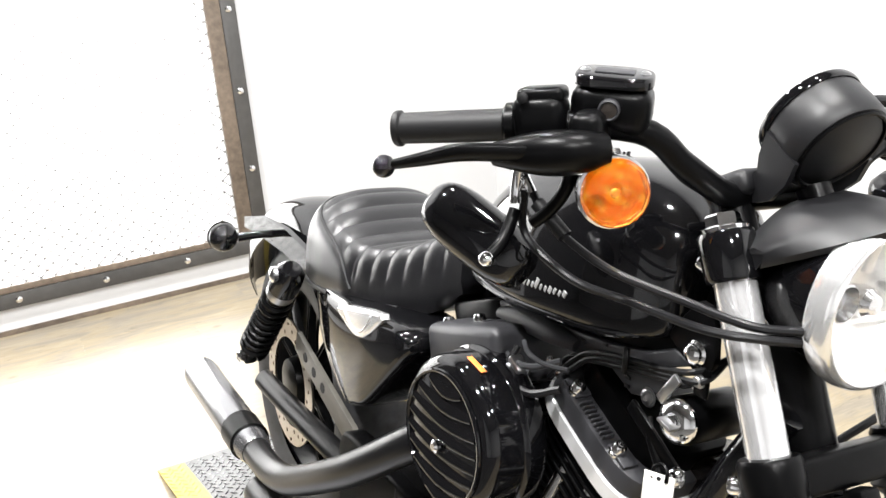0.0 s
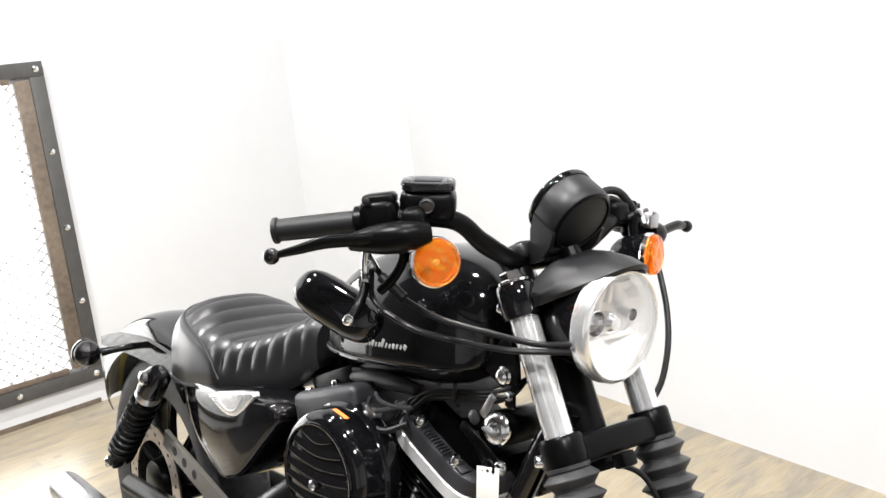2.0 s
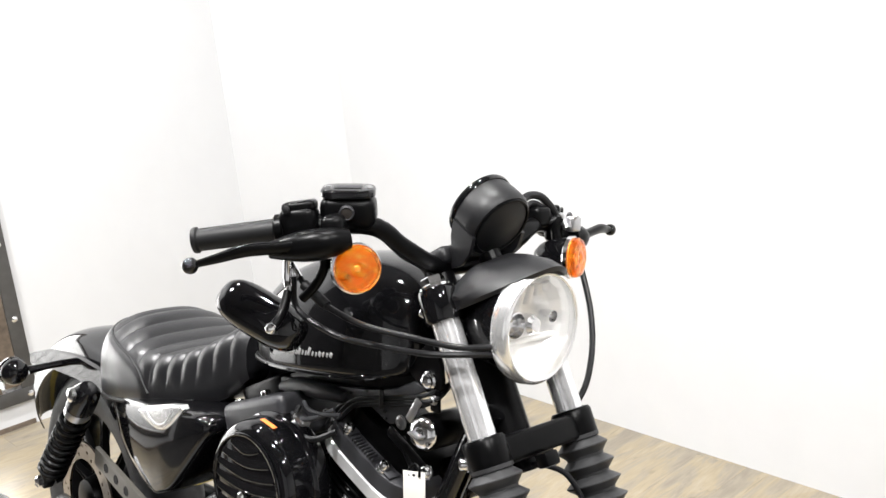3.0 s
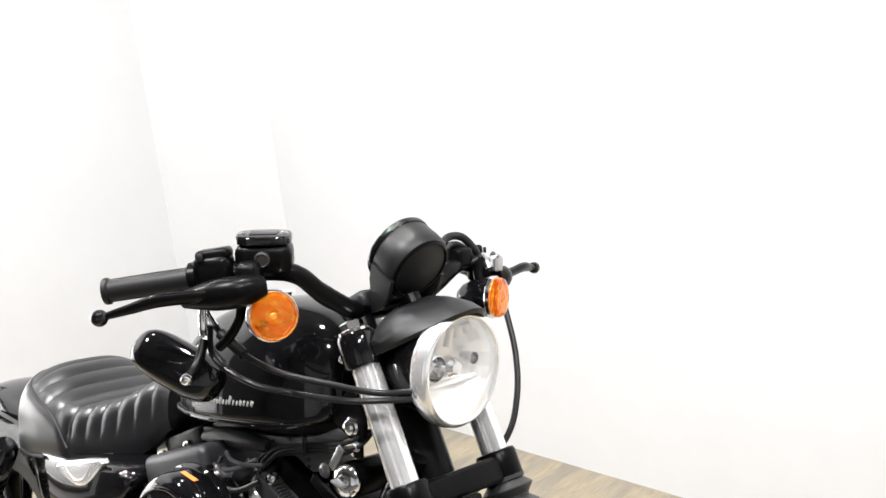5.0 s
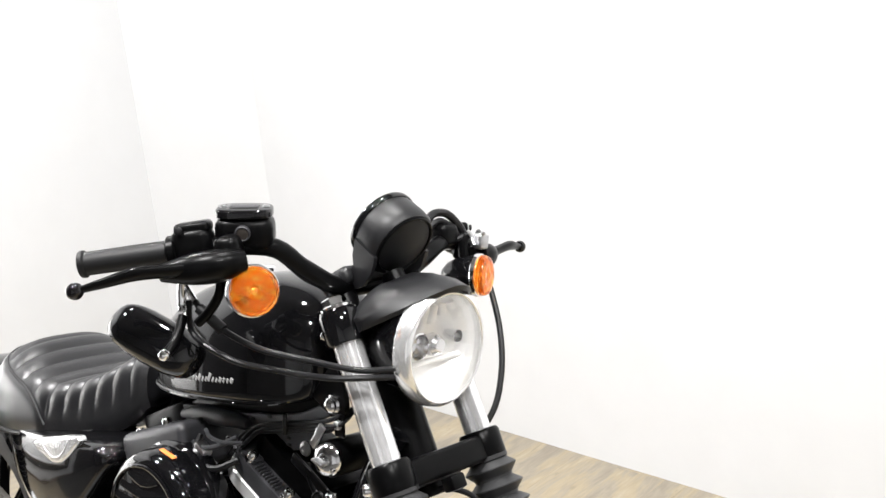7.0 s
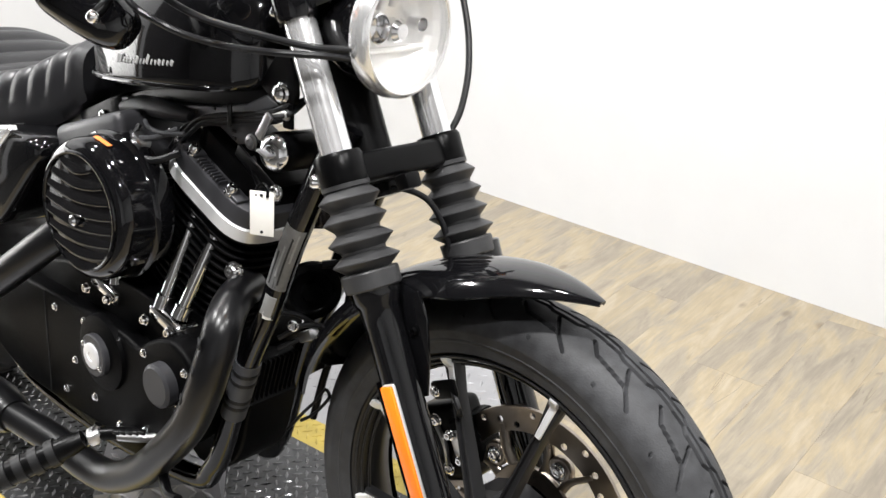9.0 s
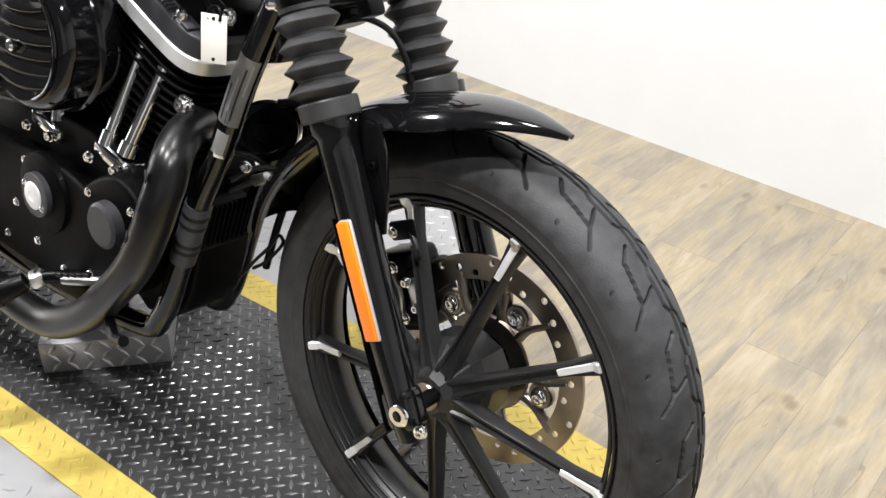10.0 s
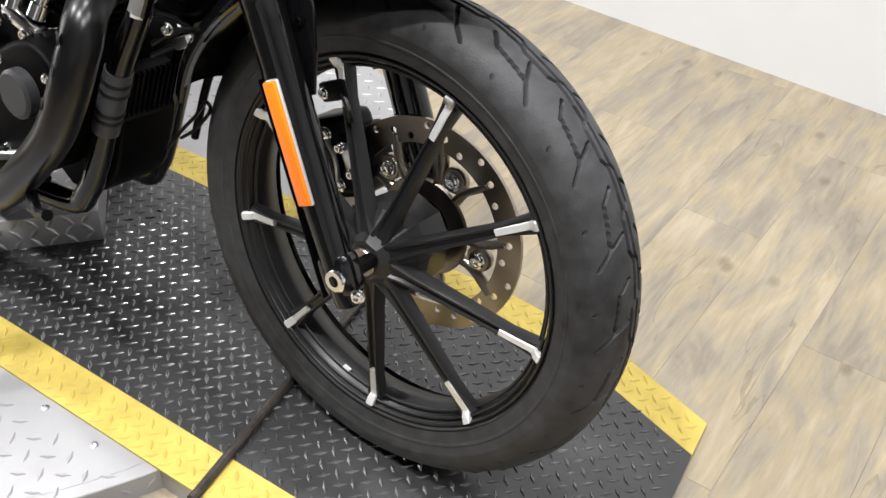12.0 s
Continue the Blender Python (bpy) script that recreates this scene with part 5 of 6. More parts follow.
FT = radians(25.0)
fc, FM = cylinder_unit(FT, "front_cylinder", "black finned front engine cylinder")
_, RM = cylinder_unit(radians(-22), "rear_cylinder", "black finned rear engine cylinder")
for q in (-0.050, 0.050):
    for p, mm in ((q, FM),):
        part("head_bolt", hexbolt(mm @ V(0.098 if q > 0 else -0.085, -0.088, 0.290), (0.2, -1, 0.1), 0.011, 0.014), CHROME, fc)
# crankcase and covers
case = [(-0.98, 0.30), (-0.95, 0.43), (-0.86, 0.48), (-0.70, 0.505), (-0.55, 0.50), (-0.485, 0.475), (-0.465, 0.42), (-0.48, 0.33), (-0.55, 0.24), (-0.66, 0.205), (-0.85, 0.21), (-0.95, 0.24)]


def case_slab(outline, y0, y1, bevel, steps=3):
    mm = Matrix(((1, 0, 0, 0), (0, 0, -1, -y0), (0, 1, 0, 0), (0, 0, 0, 1)))
    pts = [(p.x, p.y) for p in spline([(x, z, 0) for x, z in outline] + [(outline[0][0], outline[0][1], 0)], steps)[:-1]]
    return prism(pts, y1 - y0, mm, bevel, 3)


crank = part("crankcase", case_slab(case, -0.08, 0.125, 0.006), WRINKLE, bike, "black crankcase")
cam_o = [(-1.06, 0.29), (-1.065, 0.40), (-1.03, 0.436), (-0.90, 0.440), (-0.72, 0.442), (-0.61, 0.440), (-0.565, 0.432), (-0.535, 0.452), (-0.485, 0.472), (-0.440, 0.455), (-0.425, 0.41), (-0.445, 0.355), (-0.53, 0.285), (-0.64, 0.255), (-0.78, 0.245), (-0.95, 0.25)]
part("cam_cover", case_slab(cam_o, 0.118, 0.152, 0.008), WRINKLE, crank, "textured black cam cover")
for bx, bz in ((-0.71, 0.425), (-0.615, 0.425), (-0.545, 0.43), (-0.535, 0.385), (-0.445, 0.435), (-0.465, 0.37), (-0.55, 0.30), (-0.62, 0.28), (-0.69, 0.30), (-0.78, 0.28), (-0.745, 0.345), (-0.80, 0.42)):
    part("cover_screw", hexbolt((bx, -0.152, bz), (0, -1, 0), 0.0055, 0.005), CHROME, crank)
part("cover_seam", slab(0.0022, 0.002, 0.185, Matrix.Translation((-0.835, -0.1525, 0.345)), 0.0004), THREAD_OR_HOLE, crank)
dm = aim((-0.658, -0.152, 0.390), (0, -1, 0))
part("timer_boss", lathe([(0.062, -0.004), (0.060, 0.006), (0.048, 0.010), (0, 0.010)], dm, 36), WRINKLE, crank)
tcov = part("timer_cover", lathe([(0.034, 0.008), (0.034, 0.018), (0.032, 0.020), (0.0, 0.020)], dm, 36), ENGINE_GREY, crank, "round grey timer cover")
part("timer_plate", lathe([(0.021, 0.0195), (0.021, 0.022), (0.019, 0.0232), (0.008, 0.0232), (0.0075, 0.022), (0, 0.022)], dm, 32), ALU, tcov, "bright centre plate")
for q in (-1, 1):
    part("timer_screw", hexbolt(dm @ V(0.014 * q, 0.022 * q, 0.020), (0, -1, 0), 0.004, 0.003), CHROME, tcov)
part("oil_filter_boss", lathe([(0.034, -0.005), (0.033, 0.016), (0.028, 0.020), (0, 0.020)], aim((-0.495, -0.150, 0.40), (0, -1, 0)), 30), ENGINE_GREY, crank)
# tappet block and pushrod tubes
for x0, z0, mm in ((-0.530, 0.462, FM), (-0.690, 0.462, RM)):
    tb = part("tappet_block", slab(0.074, 0.038, 0.022, Matrix.Translation((x0 + 0.005, -0.115, z0 + 0.018)) @ Matrix.Rotation(0.25, 4, "Y"), 0.006, 3), CHROME, crank, "bright tappet block")
    for q in (-1, 1):
        a = V(x0 + 0.022 * q + 0.006, -0.120, z0 + 0.03)
        b = mm @ V(0.025 * q + 0.008, -0.078, 0.30)
        part("pushrod_tube", tube([a, b], 0.0095, 14, 1), CHROME, tb, "chrome pushrod tube")
        part("tube_base", tube([a, a.lerp(b, 0.14)], 0.013, 14, 1), CHROME, tb)
        part("tappet_screw", hexbolt((x0 + 0.03 * q, -0.138, z0 + 0.012), (0, -1, 0), 0.007, 0.008), CHROME, tb)
# air cleaner
AC = V(-0.622, -0.198, 0.634)
am = aim(AC, (0.06, -1, 0.02)) @ Matrix.Scale(0.93, 4)
acl = part("air_cleaner", lathe([(0.080, -0.095), (0.112, -0.090), (0.116, -0.080), (0.116, -0.062), (0.111, -0.058), (0.110, -0.055), (0.110, -0.022), (0.106, -0.010), (0.098, -0.004), (0.088, -0.001), (0.0, 0.0)], am, 64), GLOSS, bike, "round glossy black air cleaner", sharp=45)
part("cover_ring", tube(ring_curve(0.090, 48, am) + ring_curve(0.090, 48, am)[:1], 0.003, 8, 1), GLOSS, acl)
for k in range(8):
    h = 0.076 - 0.0215 * k
    w = math.sqrt(max(0.0, 0.087 ** 2 - h * h)) - 0.003
    if w > 0.012:
        rings = []
        for f in (-1, -0.7, -0.35, 0, 0.35, 0.7, 1):
            drop = 0.010 * (1 - f * f)
            rings.append([am @ V(h - drop + dx, f * w, dz - 0.003 * abs(f)) for dx, dz in ((0.008, -0.001), (0.0085, 0.0005), (-0.002, 0.0042), (-0.0055, 0.0052), (-0.0075, 0.0040), (-0.0070, -0.001))])
        part("cover_slat", loft(rings), GLOSS, acl, sharp=50)
part("centre_bolt", lathe([(0.008, 0), (0.008, 0.006), (0.005, 0.009), (0, 0.009)], aim(am @ V(-0.012, 0, 0.004), (0.06, -1, 0.02)), 12), CHROME, acl)
part("cover_script", slab(0.034, 0.008, 0.0012, aim(am @ V(0.1115 * math.cos(0.22), -0.1115 * math.sin(0.22), -0.030), am.to_3x3() @ V(math.cos(0.22), -math.sin(0.22), 0), am.to_3x3() @ V(0, -1, 0)), 0.0004), ORANGE_DECAL, acl, "orange lettering bar")
# intake and wiring under the tank
part("intake_cover", slab(0.19, 0.13, 0.075, Matrix.Translation((-0.700, -0.070, 0.706)) @ Matrix.Rotation(-0.3, 4, "Y"), 0.014, 3), ENGINE_GREY, bike, "grey rear rocker box cover")
part("backbone", tube([(-0.34, 0, 0.88), (-0.50, 0, 0.83), (-0.80, 0, 0.74), (-1.0, 0, 0.69)], 0.030, 16, 4), SATIN, bike, "black frame backbone")
tray = part("wiring_tray", case_slab([(-0.817, 0.702), (-0.768, 0.748), (-0.719, 0.767), (-0.649, 0.775), (-0.576, 0.781), (-0.482, 0.793), (-0.419, 0.807), (-0.378, 0.826), (-0.352, 0.816), (-0.393, 0.798), (-0.382, 0.763), (-0.437, 0.749), (-0.477, 0.766), (-0.547, 0.756), (-0.592, 0.752), (-0.651, 0.749), (-0.722, 0.737), (-0.795, 0.712)], 0.058, 0.066, 0.003, 1), DUCT_GREY, bike, "grey moulded wiring tray below the tank")
part("frame_gusset", case_slab([(-0.746, 0.737), (-0.724, 0.766), (-0.664, 0.786), (-0.575, 0.804), (-0.482, 0.819), (-0.408, 0.834), (-0.367, 0.840), (-0.359, 0.815), (-0.432, 0.792), (-0.592, 0.761)], 0.050, 0.056, 0.002, 1), SATIN, bike, "black frame gusset under the tank")
part("tray_hump", tube([(-0.701, -0.075, 0.757), (-0.658, -0.075, 0.767), (-0.613, -0.075, 0.770), (-0.570, -0.075, 0.772), (-0.533, -0.072, 0.772)], 0.012, 12, 5, [0.008, 0.014, 0.016, 0.014, 0.008], 0.7), DUCT_GREY, tray)
for run in ([(-0.544, -0.090, 0.732), (-0.527, -0.080, 0.756), (-0.503, -0.075, 0.774), (-0.447, -0.073, 0.789), (-0.377, -0.072, 0.803), (-0.336, -0.070, 0.818), (-0.336, -0.030, 0.826)], [(-0.538, -0.090, 0.730), (-0.519, -0.080, 0.753), (-0.496, -0.075, 0.770), (-0.447, -0.073, 0.783), (-0.371, -0.072, 0.799), (-0.328, -0.070, 0.810), (-0.336, -0.030, 0.826)], [(-0.565, -0.085, 0.721), (-0.536, -0.080, 0.757), (-0.509, -0.075, 0.764), (-0.448, -0.073, 0.778), (-0.382, -0.072, 0.792), (-0.345, -0.070, 0.800), (-0.336, -0.030, 0.826)]):
    part("wire_loom", tube(run, 0.0035, 8, 5), CABLE, bike, "black wire loom")
part("loom_tie", tube([(-0.443, -0.074, 0.803), (-0.436, -0.079, 0.792), (-0.440, -0.076, 0.776)], 0.0035, 8, 3), SOFT_RUBBER, bike)
part("tray_loop", tube([(-0.602, -0.100, 0.755), (-0.576, -0.110, 0.751), (-0.541, -0.110, 0.750), (-0.508, -0.100, 0.754)], 0.0032, 8, 5), DUCT_GREY, tray)
part("wire_loop", tube([(-0.60, -0.11, 0.75), (-0.59, -0.13, 0.725), (-0.55, -0.125, 0.712), (-0.52, -0.10, 0.725)], 0.005, 8, 6), CABLE, bike)
# dark chips on the uncut tray paint the shade of its holes
for qx, qz in ((-0.443, 0.767), (-0.443, 0.757), (-0.527, 0.779), (-0.487, 0.790)):
    part("plate_hole", slab(0.008, 0.002, 0.004, Matrix.Translation((qx, -0.0672, qz)), 0.0005), THREAD_OR_HOLE, tray)
# neck and front frame
part("neck", tube([fork(0.50, 0, -0.045), fork(0.66, 0, -0.045)], 0.034, 20, 1), SATIN, bike, "black steering head")
npl = part("neck_plate", case_slab([(-0.392, 0.838), (-0.352, 0.886), (-0.330, 0.872), (-0.322, 0.835), (-0.330, 0.818), (-0.352, 0.814)], 0.058, 0.066, 0.002, 2), SATIN, bike, "black neck bracket plate")
part("neck_bolt", lathe([(0.0135, 0), (0.0135, 0.004), (0.0105, 0.006), (0.0105, 0.010), (0.007, 0.013), (0, 0.014)], aim((-0.345, -0.066, 0.834), (0.1, -1, 0)), 16), CHROME, npl, "chrome bolt")
part("bracket_tab", slab(0.020, 0.005, 0.032, Matrix.Translation((-0.334, -0.066, 0.806)), 0.003), SATIN, npl)
part("tab_bolt", hexbolt((-0.334, -0.069, 0.808), (0, -1, 0), 0.006, 0.006), STEEL, npl)
for sg in (-1, 1):
    run = [(-0.248, -0.040, 0.806) if sg < 0 else (-0.318, 0.020, 0.815), (-0.272, -0.054, 0.760) if sg < 0 else (-0.296, 0.045, 0.760), (-0.300, sg * 0.058, 0.702), (-0.340, sg * 0.058, 0.619), (-0.376, sg * 0.058, 0.530), (-0.425, sg * 0.058, 0.431), (-0.460, sg * 0.060, 0.331), (-0.480, sg * 0.062, 0.270), (-0.505, sg * 0.064, 0.218), (-0.555, sg * 0.068, 0.182), (-0.80, sg * 0.09, 0.180), (-1.02, sg * 0.10, 0.21), (-1.08, sg * 0.10, 0.30)]
    dt = part("downtube", tube(run, 0.0178, 16, 5), GLOSS, bike, "glossy black frame downtube")
    if sg < 0:
        line = spline(run, 5)
        for z0, z1, wide, mat, label in ((0.572, 0.668, 0.95, LABEL_GREY, "grey printed warning label"), (0.528, 0.560, 0.50, WHITE_DECAL, "small pale label")):
            part("tube_label", wrapped(line, z0, z1, 0.0182, 1.15, wide), mat, dt, label)
        for k, (z0, z1) in enumerate(((0.618, 0.662), (0.580, 0.655), (0.592, 0.640), (0.577, 0.628))):
            part("print_bar", wrapped(line, z0, z1, 0.0185, 0.60 + 0.36 * k, 0.07), THREAD_OR_HOLE if k % 2 else WHITE_DECAL, dt)
for at, out, ln in (((-0.3340, -0.0716, 0.6081), (0.66, -0.72, -0.22), 0.080), ((-0.3635, -0.0717, 0.5321), (0.66, -0.72, -0.22), 0.028)):
    lb = aim(at, V(0.32, 0, 0.95), out)
    rings = []
    for zz in (-ln / 2, ln / 2):
        rings.append([lb @ V(rr * math.cos(q) - 0.0172, rr * math.sin(q), zz) for rr, q in ((0.0172, -0.45), (0.0172, -0.2), (0.0172, 0), (0.0172, 0.2), (0.0172, 0.45), (0.0166, 0.45), (0.0166, 0), (0.0166, -0.45))])
    part("warning_label", loft(rings), TAG_PAPER if ln < 0.05 else DUCT_GREY, bike, "small printed label on the frame tube")
ht = V(-0.350, -0.074, 0.758)
sw = part("ignition_switch", lathe([(0.024, -0.09), (0.026, -0.085), (0.026, -0.004), (0.022, 0.002), (0, 0.002)], aim(ht, (0.15, -1, 0.1)), 28), SATIN, bike, "black ignition switch with a bright face")
part("switch_face", lathe([(0.0235, 0.001), (0.0235, 0.004), (0.020, 0.008), (0.013, 0.011), (0.010, 0.0115), (0.009, 0.009), (0, 0.009)], aim(ht, (0.15, -1, 0.1)), 28), CHROME, sw)
part("key", slab(0.004, 0.020, 0.018, aim(ht + V(0.002, -0.016, 0.001), (0.15, -1, 0.1), (0.4, 0, 1)), 0.0015), STEEL, sw, "ignition key")
part("key_collar", lathe([(0.007, 0.009), (0.007, 0.014), (0.005, 0.015), (0, 0.015)], aim(ht, (0.15, -1, 0.1)), 16), CHROME, sw)
part("coil_bracket", slab(0.012, 0.005, 0.040, Matrix.Translation((-0.362, -0.082, 0.790)) @ Matrix.Rotation(0.6, 4, "Y"), 0.0015), STEEL, bike, "bare steel cable bracket")
part("gusset_rivet", hexbolt((-0.406, -0.067, 0.759), (0, -1, 0), 0.009, 0.005), STEEL, bike)
part("switch_link", tube([(-0.395, -0.075, 0.742), (-0.380, -0.080, 0.722), (-0.362, -0.084, 0.706), (-0.345, -0.090, 0.700)], 0.005, 8, 4), SATIN, bike)
part("link_screw", hexbolt((-0.318, -0.098, 0.716), (0.2, -1, 0.2), 0.0085, 0.008), CHROME, bike)
part("throttle_connector", slab(0.026, 0.018, 0.020, Matrix.Translation((-0.586, -0.118, 0.730)) @ Matrix.Rotation(0.5, 4, "Y"), 0.003), STEEL, bike, "bright wire connector")
for wx, wz in ((-0.66, 0.742), (-0.635, 0.748), (-0.56, 0.745), (-0.54, 0.738)):
    part("loom_clip", hexbolt((wx, -0.088, wz), (0.1, -1, 0.3), 0.0045, 0.005), CHROME, bike)
part("loom_loop", tube([(-0.640, -0.095, 0.760), (-0.625, -0.112, 0.742), (-0.590, -0.120, 0.736), (-0.555, -0.115, 0.742), (-0.530, -0.095, 0.756)], 0.0042, 8, 6), DUCT_GREY, bike, "grey looped hose")
part("bracket_link", slab(0.10, 0.006, 0.018, Matrix.Translation((-0.375, -0.080, 0.725)) @ Matrix.Rotation(0.5, 4, "Y"), 0.003), SATIN, bike)
# voltage regulator and horn between the downtubes
reg = part("regulator", slab(0.030, 0.090, 0.15, Matrix.Translation((-0.470, 0.0, 0.345)) @ Matrix.Rotation(0.28, 4, "Y"), 0.006, 3), WRINKLE, bike, "black finned voltage regulator")
for k in range(9):
    part("regulator_fin", slab(0.007, 0.003, 0.145, Matrix.Translation((-0.446, -0.036 + 0.009 * k, 0.348)) @ Matrix.Rotation(0.28, 4, "Y"), 0.001), WRINKLE, reg)
part("coil_cover", slab(0.080, 0.085, 0.056, Matrix.Translation((-0.372, 0.030, 0.664)) @ Matrix.Rotation(-0.25, 4, "Y"), 0.010, 3), BROWN_BLACK, bike, "dark brown-black coil cover behind the fork")
hn = part("horn", lathe([(0.0, -0.030), (0.024, -0.028), (0.030, -0.010), (0.043, -0.004), (0.045, 0.002), (0.043, 0.008), (0.034, 0.010), (0.030, 0.005), (0.016, 0.004), (0.014, 0.010), (0, 0.011)], aim((-0.372, 0.012, 0.540), (0.85, -0.5, 0.0)), 36), SATIN, bike, "round black horn")
part("horn_bracket", tube([(-0.350, 0.012, 0.585), (-0.330, 0.030, 0.586), (-0.322, 0.040, 0.560), (-0.335, 0.045, 0.500), (-0.372, 0.045, 0.400), (-0.398, 0.045, 0.310)], 0.006, 10, 5), SATIN, hn)
part("horn_bolt", hexbolt((-0.362, -0.030, 0.500), (0.5, -0.8, 0), 0.007, 0.006), CHROME, hn)
part("hose_guide", tube([(-0.405, 0.0, 0.305), (-0.388, 0.0, 0.325), (-0.368, 0.0, 0.350), (-0.345, 0.0, 0.376), (-0.326, 0.0, 0.402), (-0.318, 0.0, 0.402), (-0.316, 0.0, 0.394), (-0.330, 0.0, 0.374), (-0.352, 0.0, 0.350), (-0.375, 0.0, 0.332)], 0.0026, 8, 5), SATIN, bike, "thin black wire loop")
for w0, w1 in (((-0.392, -0.03, 0.470), (-0.340, 0.02, 0.490)), ((-0.395, -0.03, 0.452), (-0.345, 0.03, 0.462)), ((-0.385, -0.05, 0.520), (-0.355, 0.03, 0.470))):
    c0, c1 = Vector(w0), Vector(w1)
    part("wire", tube([c0, c0.lerp(c1, 0.5) + V(0, 0, 0.012), c1], 0.004, 8, 5), CABLE, bike)
part("wire_connector", slab(0.030, 0.018, 0.016, Matrix.Translation((-0.362, 0.0, 0.476)) @ Matrix.Rotation(-0.5, 4, "Y"), 0.003), STEEL, bike, "bright wire connector")
# hose guard round the downtube
s0, s1 = V(-0.425, -0.058, 0.431), V(-0.460, -0.060, 0.331)
slv = part("tube_sleeve", tube([s0, s1], 0.0195, 18, 1), DUCT_GREY, bike, "grey sleeve on the frame tube")
for f in (0.14, 0.30, 0.62, 0.74):
    part("sleeve_band", tube([s0.lerp(s1, f), s0.lerp(s1, f + 0.05)], 0.0206, 18, 1), SOFT_RUBBER, slv, "black band")
part("front_engine_mount", case_slab([(-0.440, 0.345), (-0.455, 0.28), (-0.475, 0.235), (-0.53, 0.195), (-0.60, 0.21), (-0.54, 0.33), (-0.49, 0.38)], -0.045, 0.045, 0.006, 2), WRINKLE, bike, "black front engine mount")
part("side_stand", tube([(-0.86, 0.11, 0.16), (-0.82, 0.20, 0.09), (-0.79, 0.265, 0.035)], 0.012, 12, 3), SATIN, bike, "black side stand, folded out")
part("stand_foot", slab(0.06, 0.03, 0.012, Matrix.Translation((-0.785, 0.272, 0.042)), 0.004), SATIN, bike)
# exhaust
ep = part("front_exhaust_pipe", tube([(-0.425, -0.055, 0.548), (-0.404, -0.092, 0.550), (-0.380, -0.126, 0.545), (-0.364, -0.148, 0.530), (-0.360, -0.158, 0.508), (-0.363, -0.165, 0.485), (-0.374, -0.170, 0.447), (-0.410, -0.172, 0.378), (-0.468, -0.172, 0.311), (-0.537, -0.172, 0.245), (-0.618, -0.173, 0.196), (-0.689, -0.176, 0.186), (-0.777, -0.182, 0.194), (-0.90, -0.20, 0.204)], 0.0255, 24, 6), EXHAUST, bike, "satin black front exhaust pipe with a slotted shield")
# dark discs on the pipe stand in for the shade in its slots
for at, out in (((-0.3640, -0.1850, 0.5200), (-0.55, -0.83, 0.02)), ((-0.3740, -0.1885, 0.478), (-0.60, -0.78, 0.1)), ((-0.3990, -0.1910, 0.4280), (-0.62, -0.76, 0.12))):
    part("shield_slot", lathe([(0.0080, -0.001), (0.0085, 0.0010), (0.0070, 0.0012), (0.0065, -0.002), (0, -0.002)], aim(at, out), 18), THREAD_OR_HOLE, ep)
part("lower_muffler", lathe([(0.028, 0), (0.034, 0.01), (0.042, 0.06), (0.043, 0.40), (0.040, 0.42), (0.030, 0.42), (0.028, 0.37), (0, 0.36)], aim((-0.88, -0.199, 0.203), (-1, -0.03, -0.02)), 30), EXHAUST, bike, "satin black lower muffler")
part("rear_exhaust_pipe", tube([(-0.72, -0.13, 0.585), (-0.77, -0.165, 0.545), (-0.90, -0.20, 0.445), (-1.08, -0.215, 0.335), (-1.17, -0.22, 0.295), (-1.25, -0.222, 0.280), (-1.33, -0.222, 0.278)], 0.027, 22, 6), EXHAUST, bike, "satin black rear exhaust pipe")
um = part("upper_muffler", lathe([(0.029, 0), (0.033, 0.012), (0.037, 0.06), (0.038, 0.065), (0.039, 0.39), (0.037, 0.405), (0.030, 0.405), (0.028, 0.36), (0, 0.35)], aim((-1.31, -0.222, 0.278), (-1, -0.02, 0.01)), 34), MUFFLER, bike, "satin grey steel upper muffler")
part("muffler_band", lathe([(0.0375, 0.04), (0.0402, 0.042), (0.0402, 0.105), (0.0385, 0.107)], aim((-1.31, -0.222, 0.278), (-1, -0.02, 0.01)), 34), SATIN, um)
# foot control
pg = part("foot_peg", tube([(-0.632, -0.208, 0.272), (-0.648, -0.235, 0.258), (-0.70, -0.325, 0.215)], 0.017, 16, 4, [0.014, 0.018, 0.020]), SATIN, bike, "black rubber foot peg")
for f in (0.12, 0.34, 0.56, 0.78, 0.97):
    c0, c1 = V(-0.648, -0.235, 0.258), V(-0.70, -0.325, 0.215)
    part("peg_rib", tube([c0.lerp(c1, f - 0.06), c0.lerp(c1, f + 0.06)], 0.0215, 18, 1), SOFT_RUBBER, pg)
part("peg_clevis", slab(0.022, 0.030, 0.022, aim((-0.622, -0.195, 0.277), (-0.4, -0.8, -0.3)), 0.006), STEEL, pg)
part("peg_mount", tube([(-0.56, -0.14, 0.285), (-0.59, -0.17, 0.285), (-0.615, -0.19, 0.28)], 0.010, 12, 4), SATIN, pg)
for k in range(5):
    part("pedal_tooth", slab(0.007, 0.012, 0.007, aim((-0.575 + 0.011 * k, -0.186 + 0.004 * k, 0.300 + 0.003 * k), (0.1, -0.3, 1)), 0.0015), SATIN, pg)
part("peg_pin", tube([(-0.630, -0.205, 0.262), (-0.618, -0.190, 0.296)], 0.006, 10, 1), CHROME, pg)
part("pedal_link", tube([(-0.585, -0.175, 0.283), (-0.55, -0.165, 0.292), (-0.52, -0.150, 0.300)], 0.007, 10, 3), STEEL, pg)
part("brake_pedal", tube([(-0.50, -0.16, 0.27), (-0.44, -0.19, 0.262), (-0.40, -0.20, 0.275)], 0.008, 10, 4), SATIN, bike)
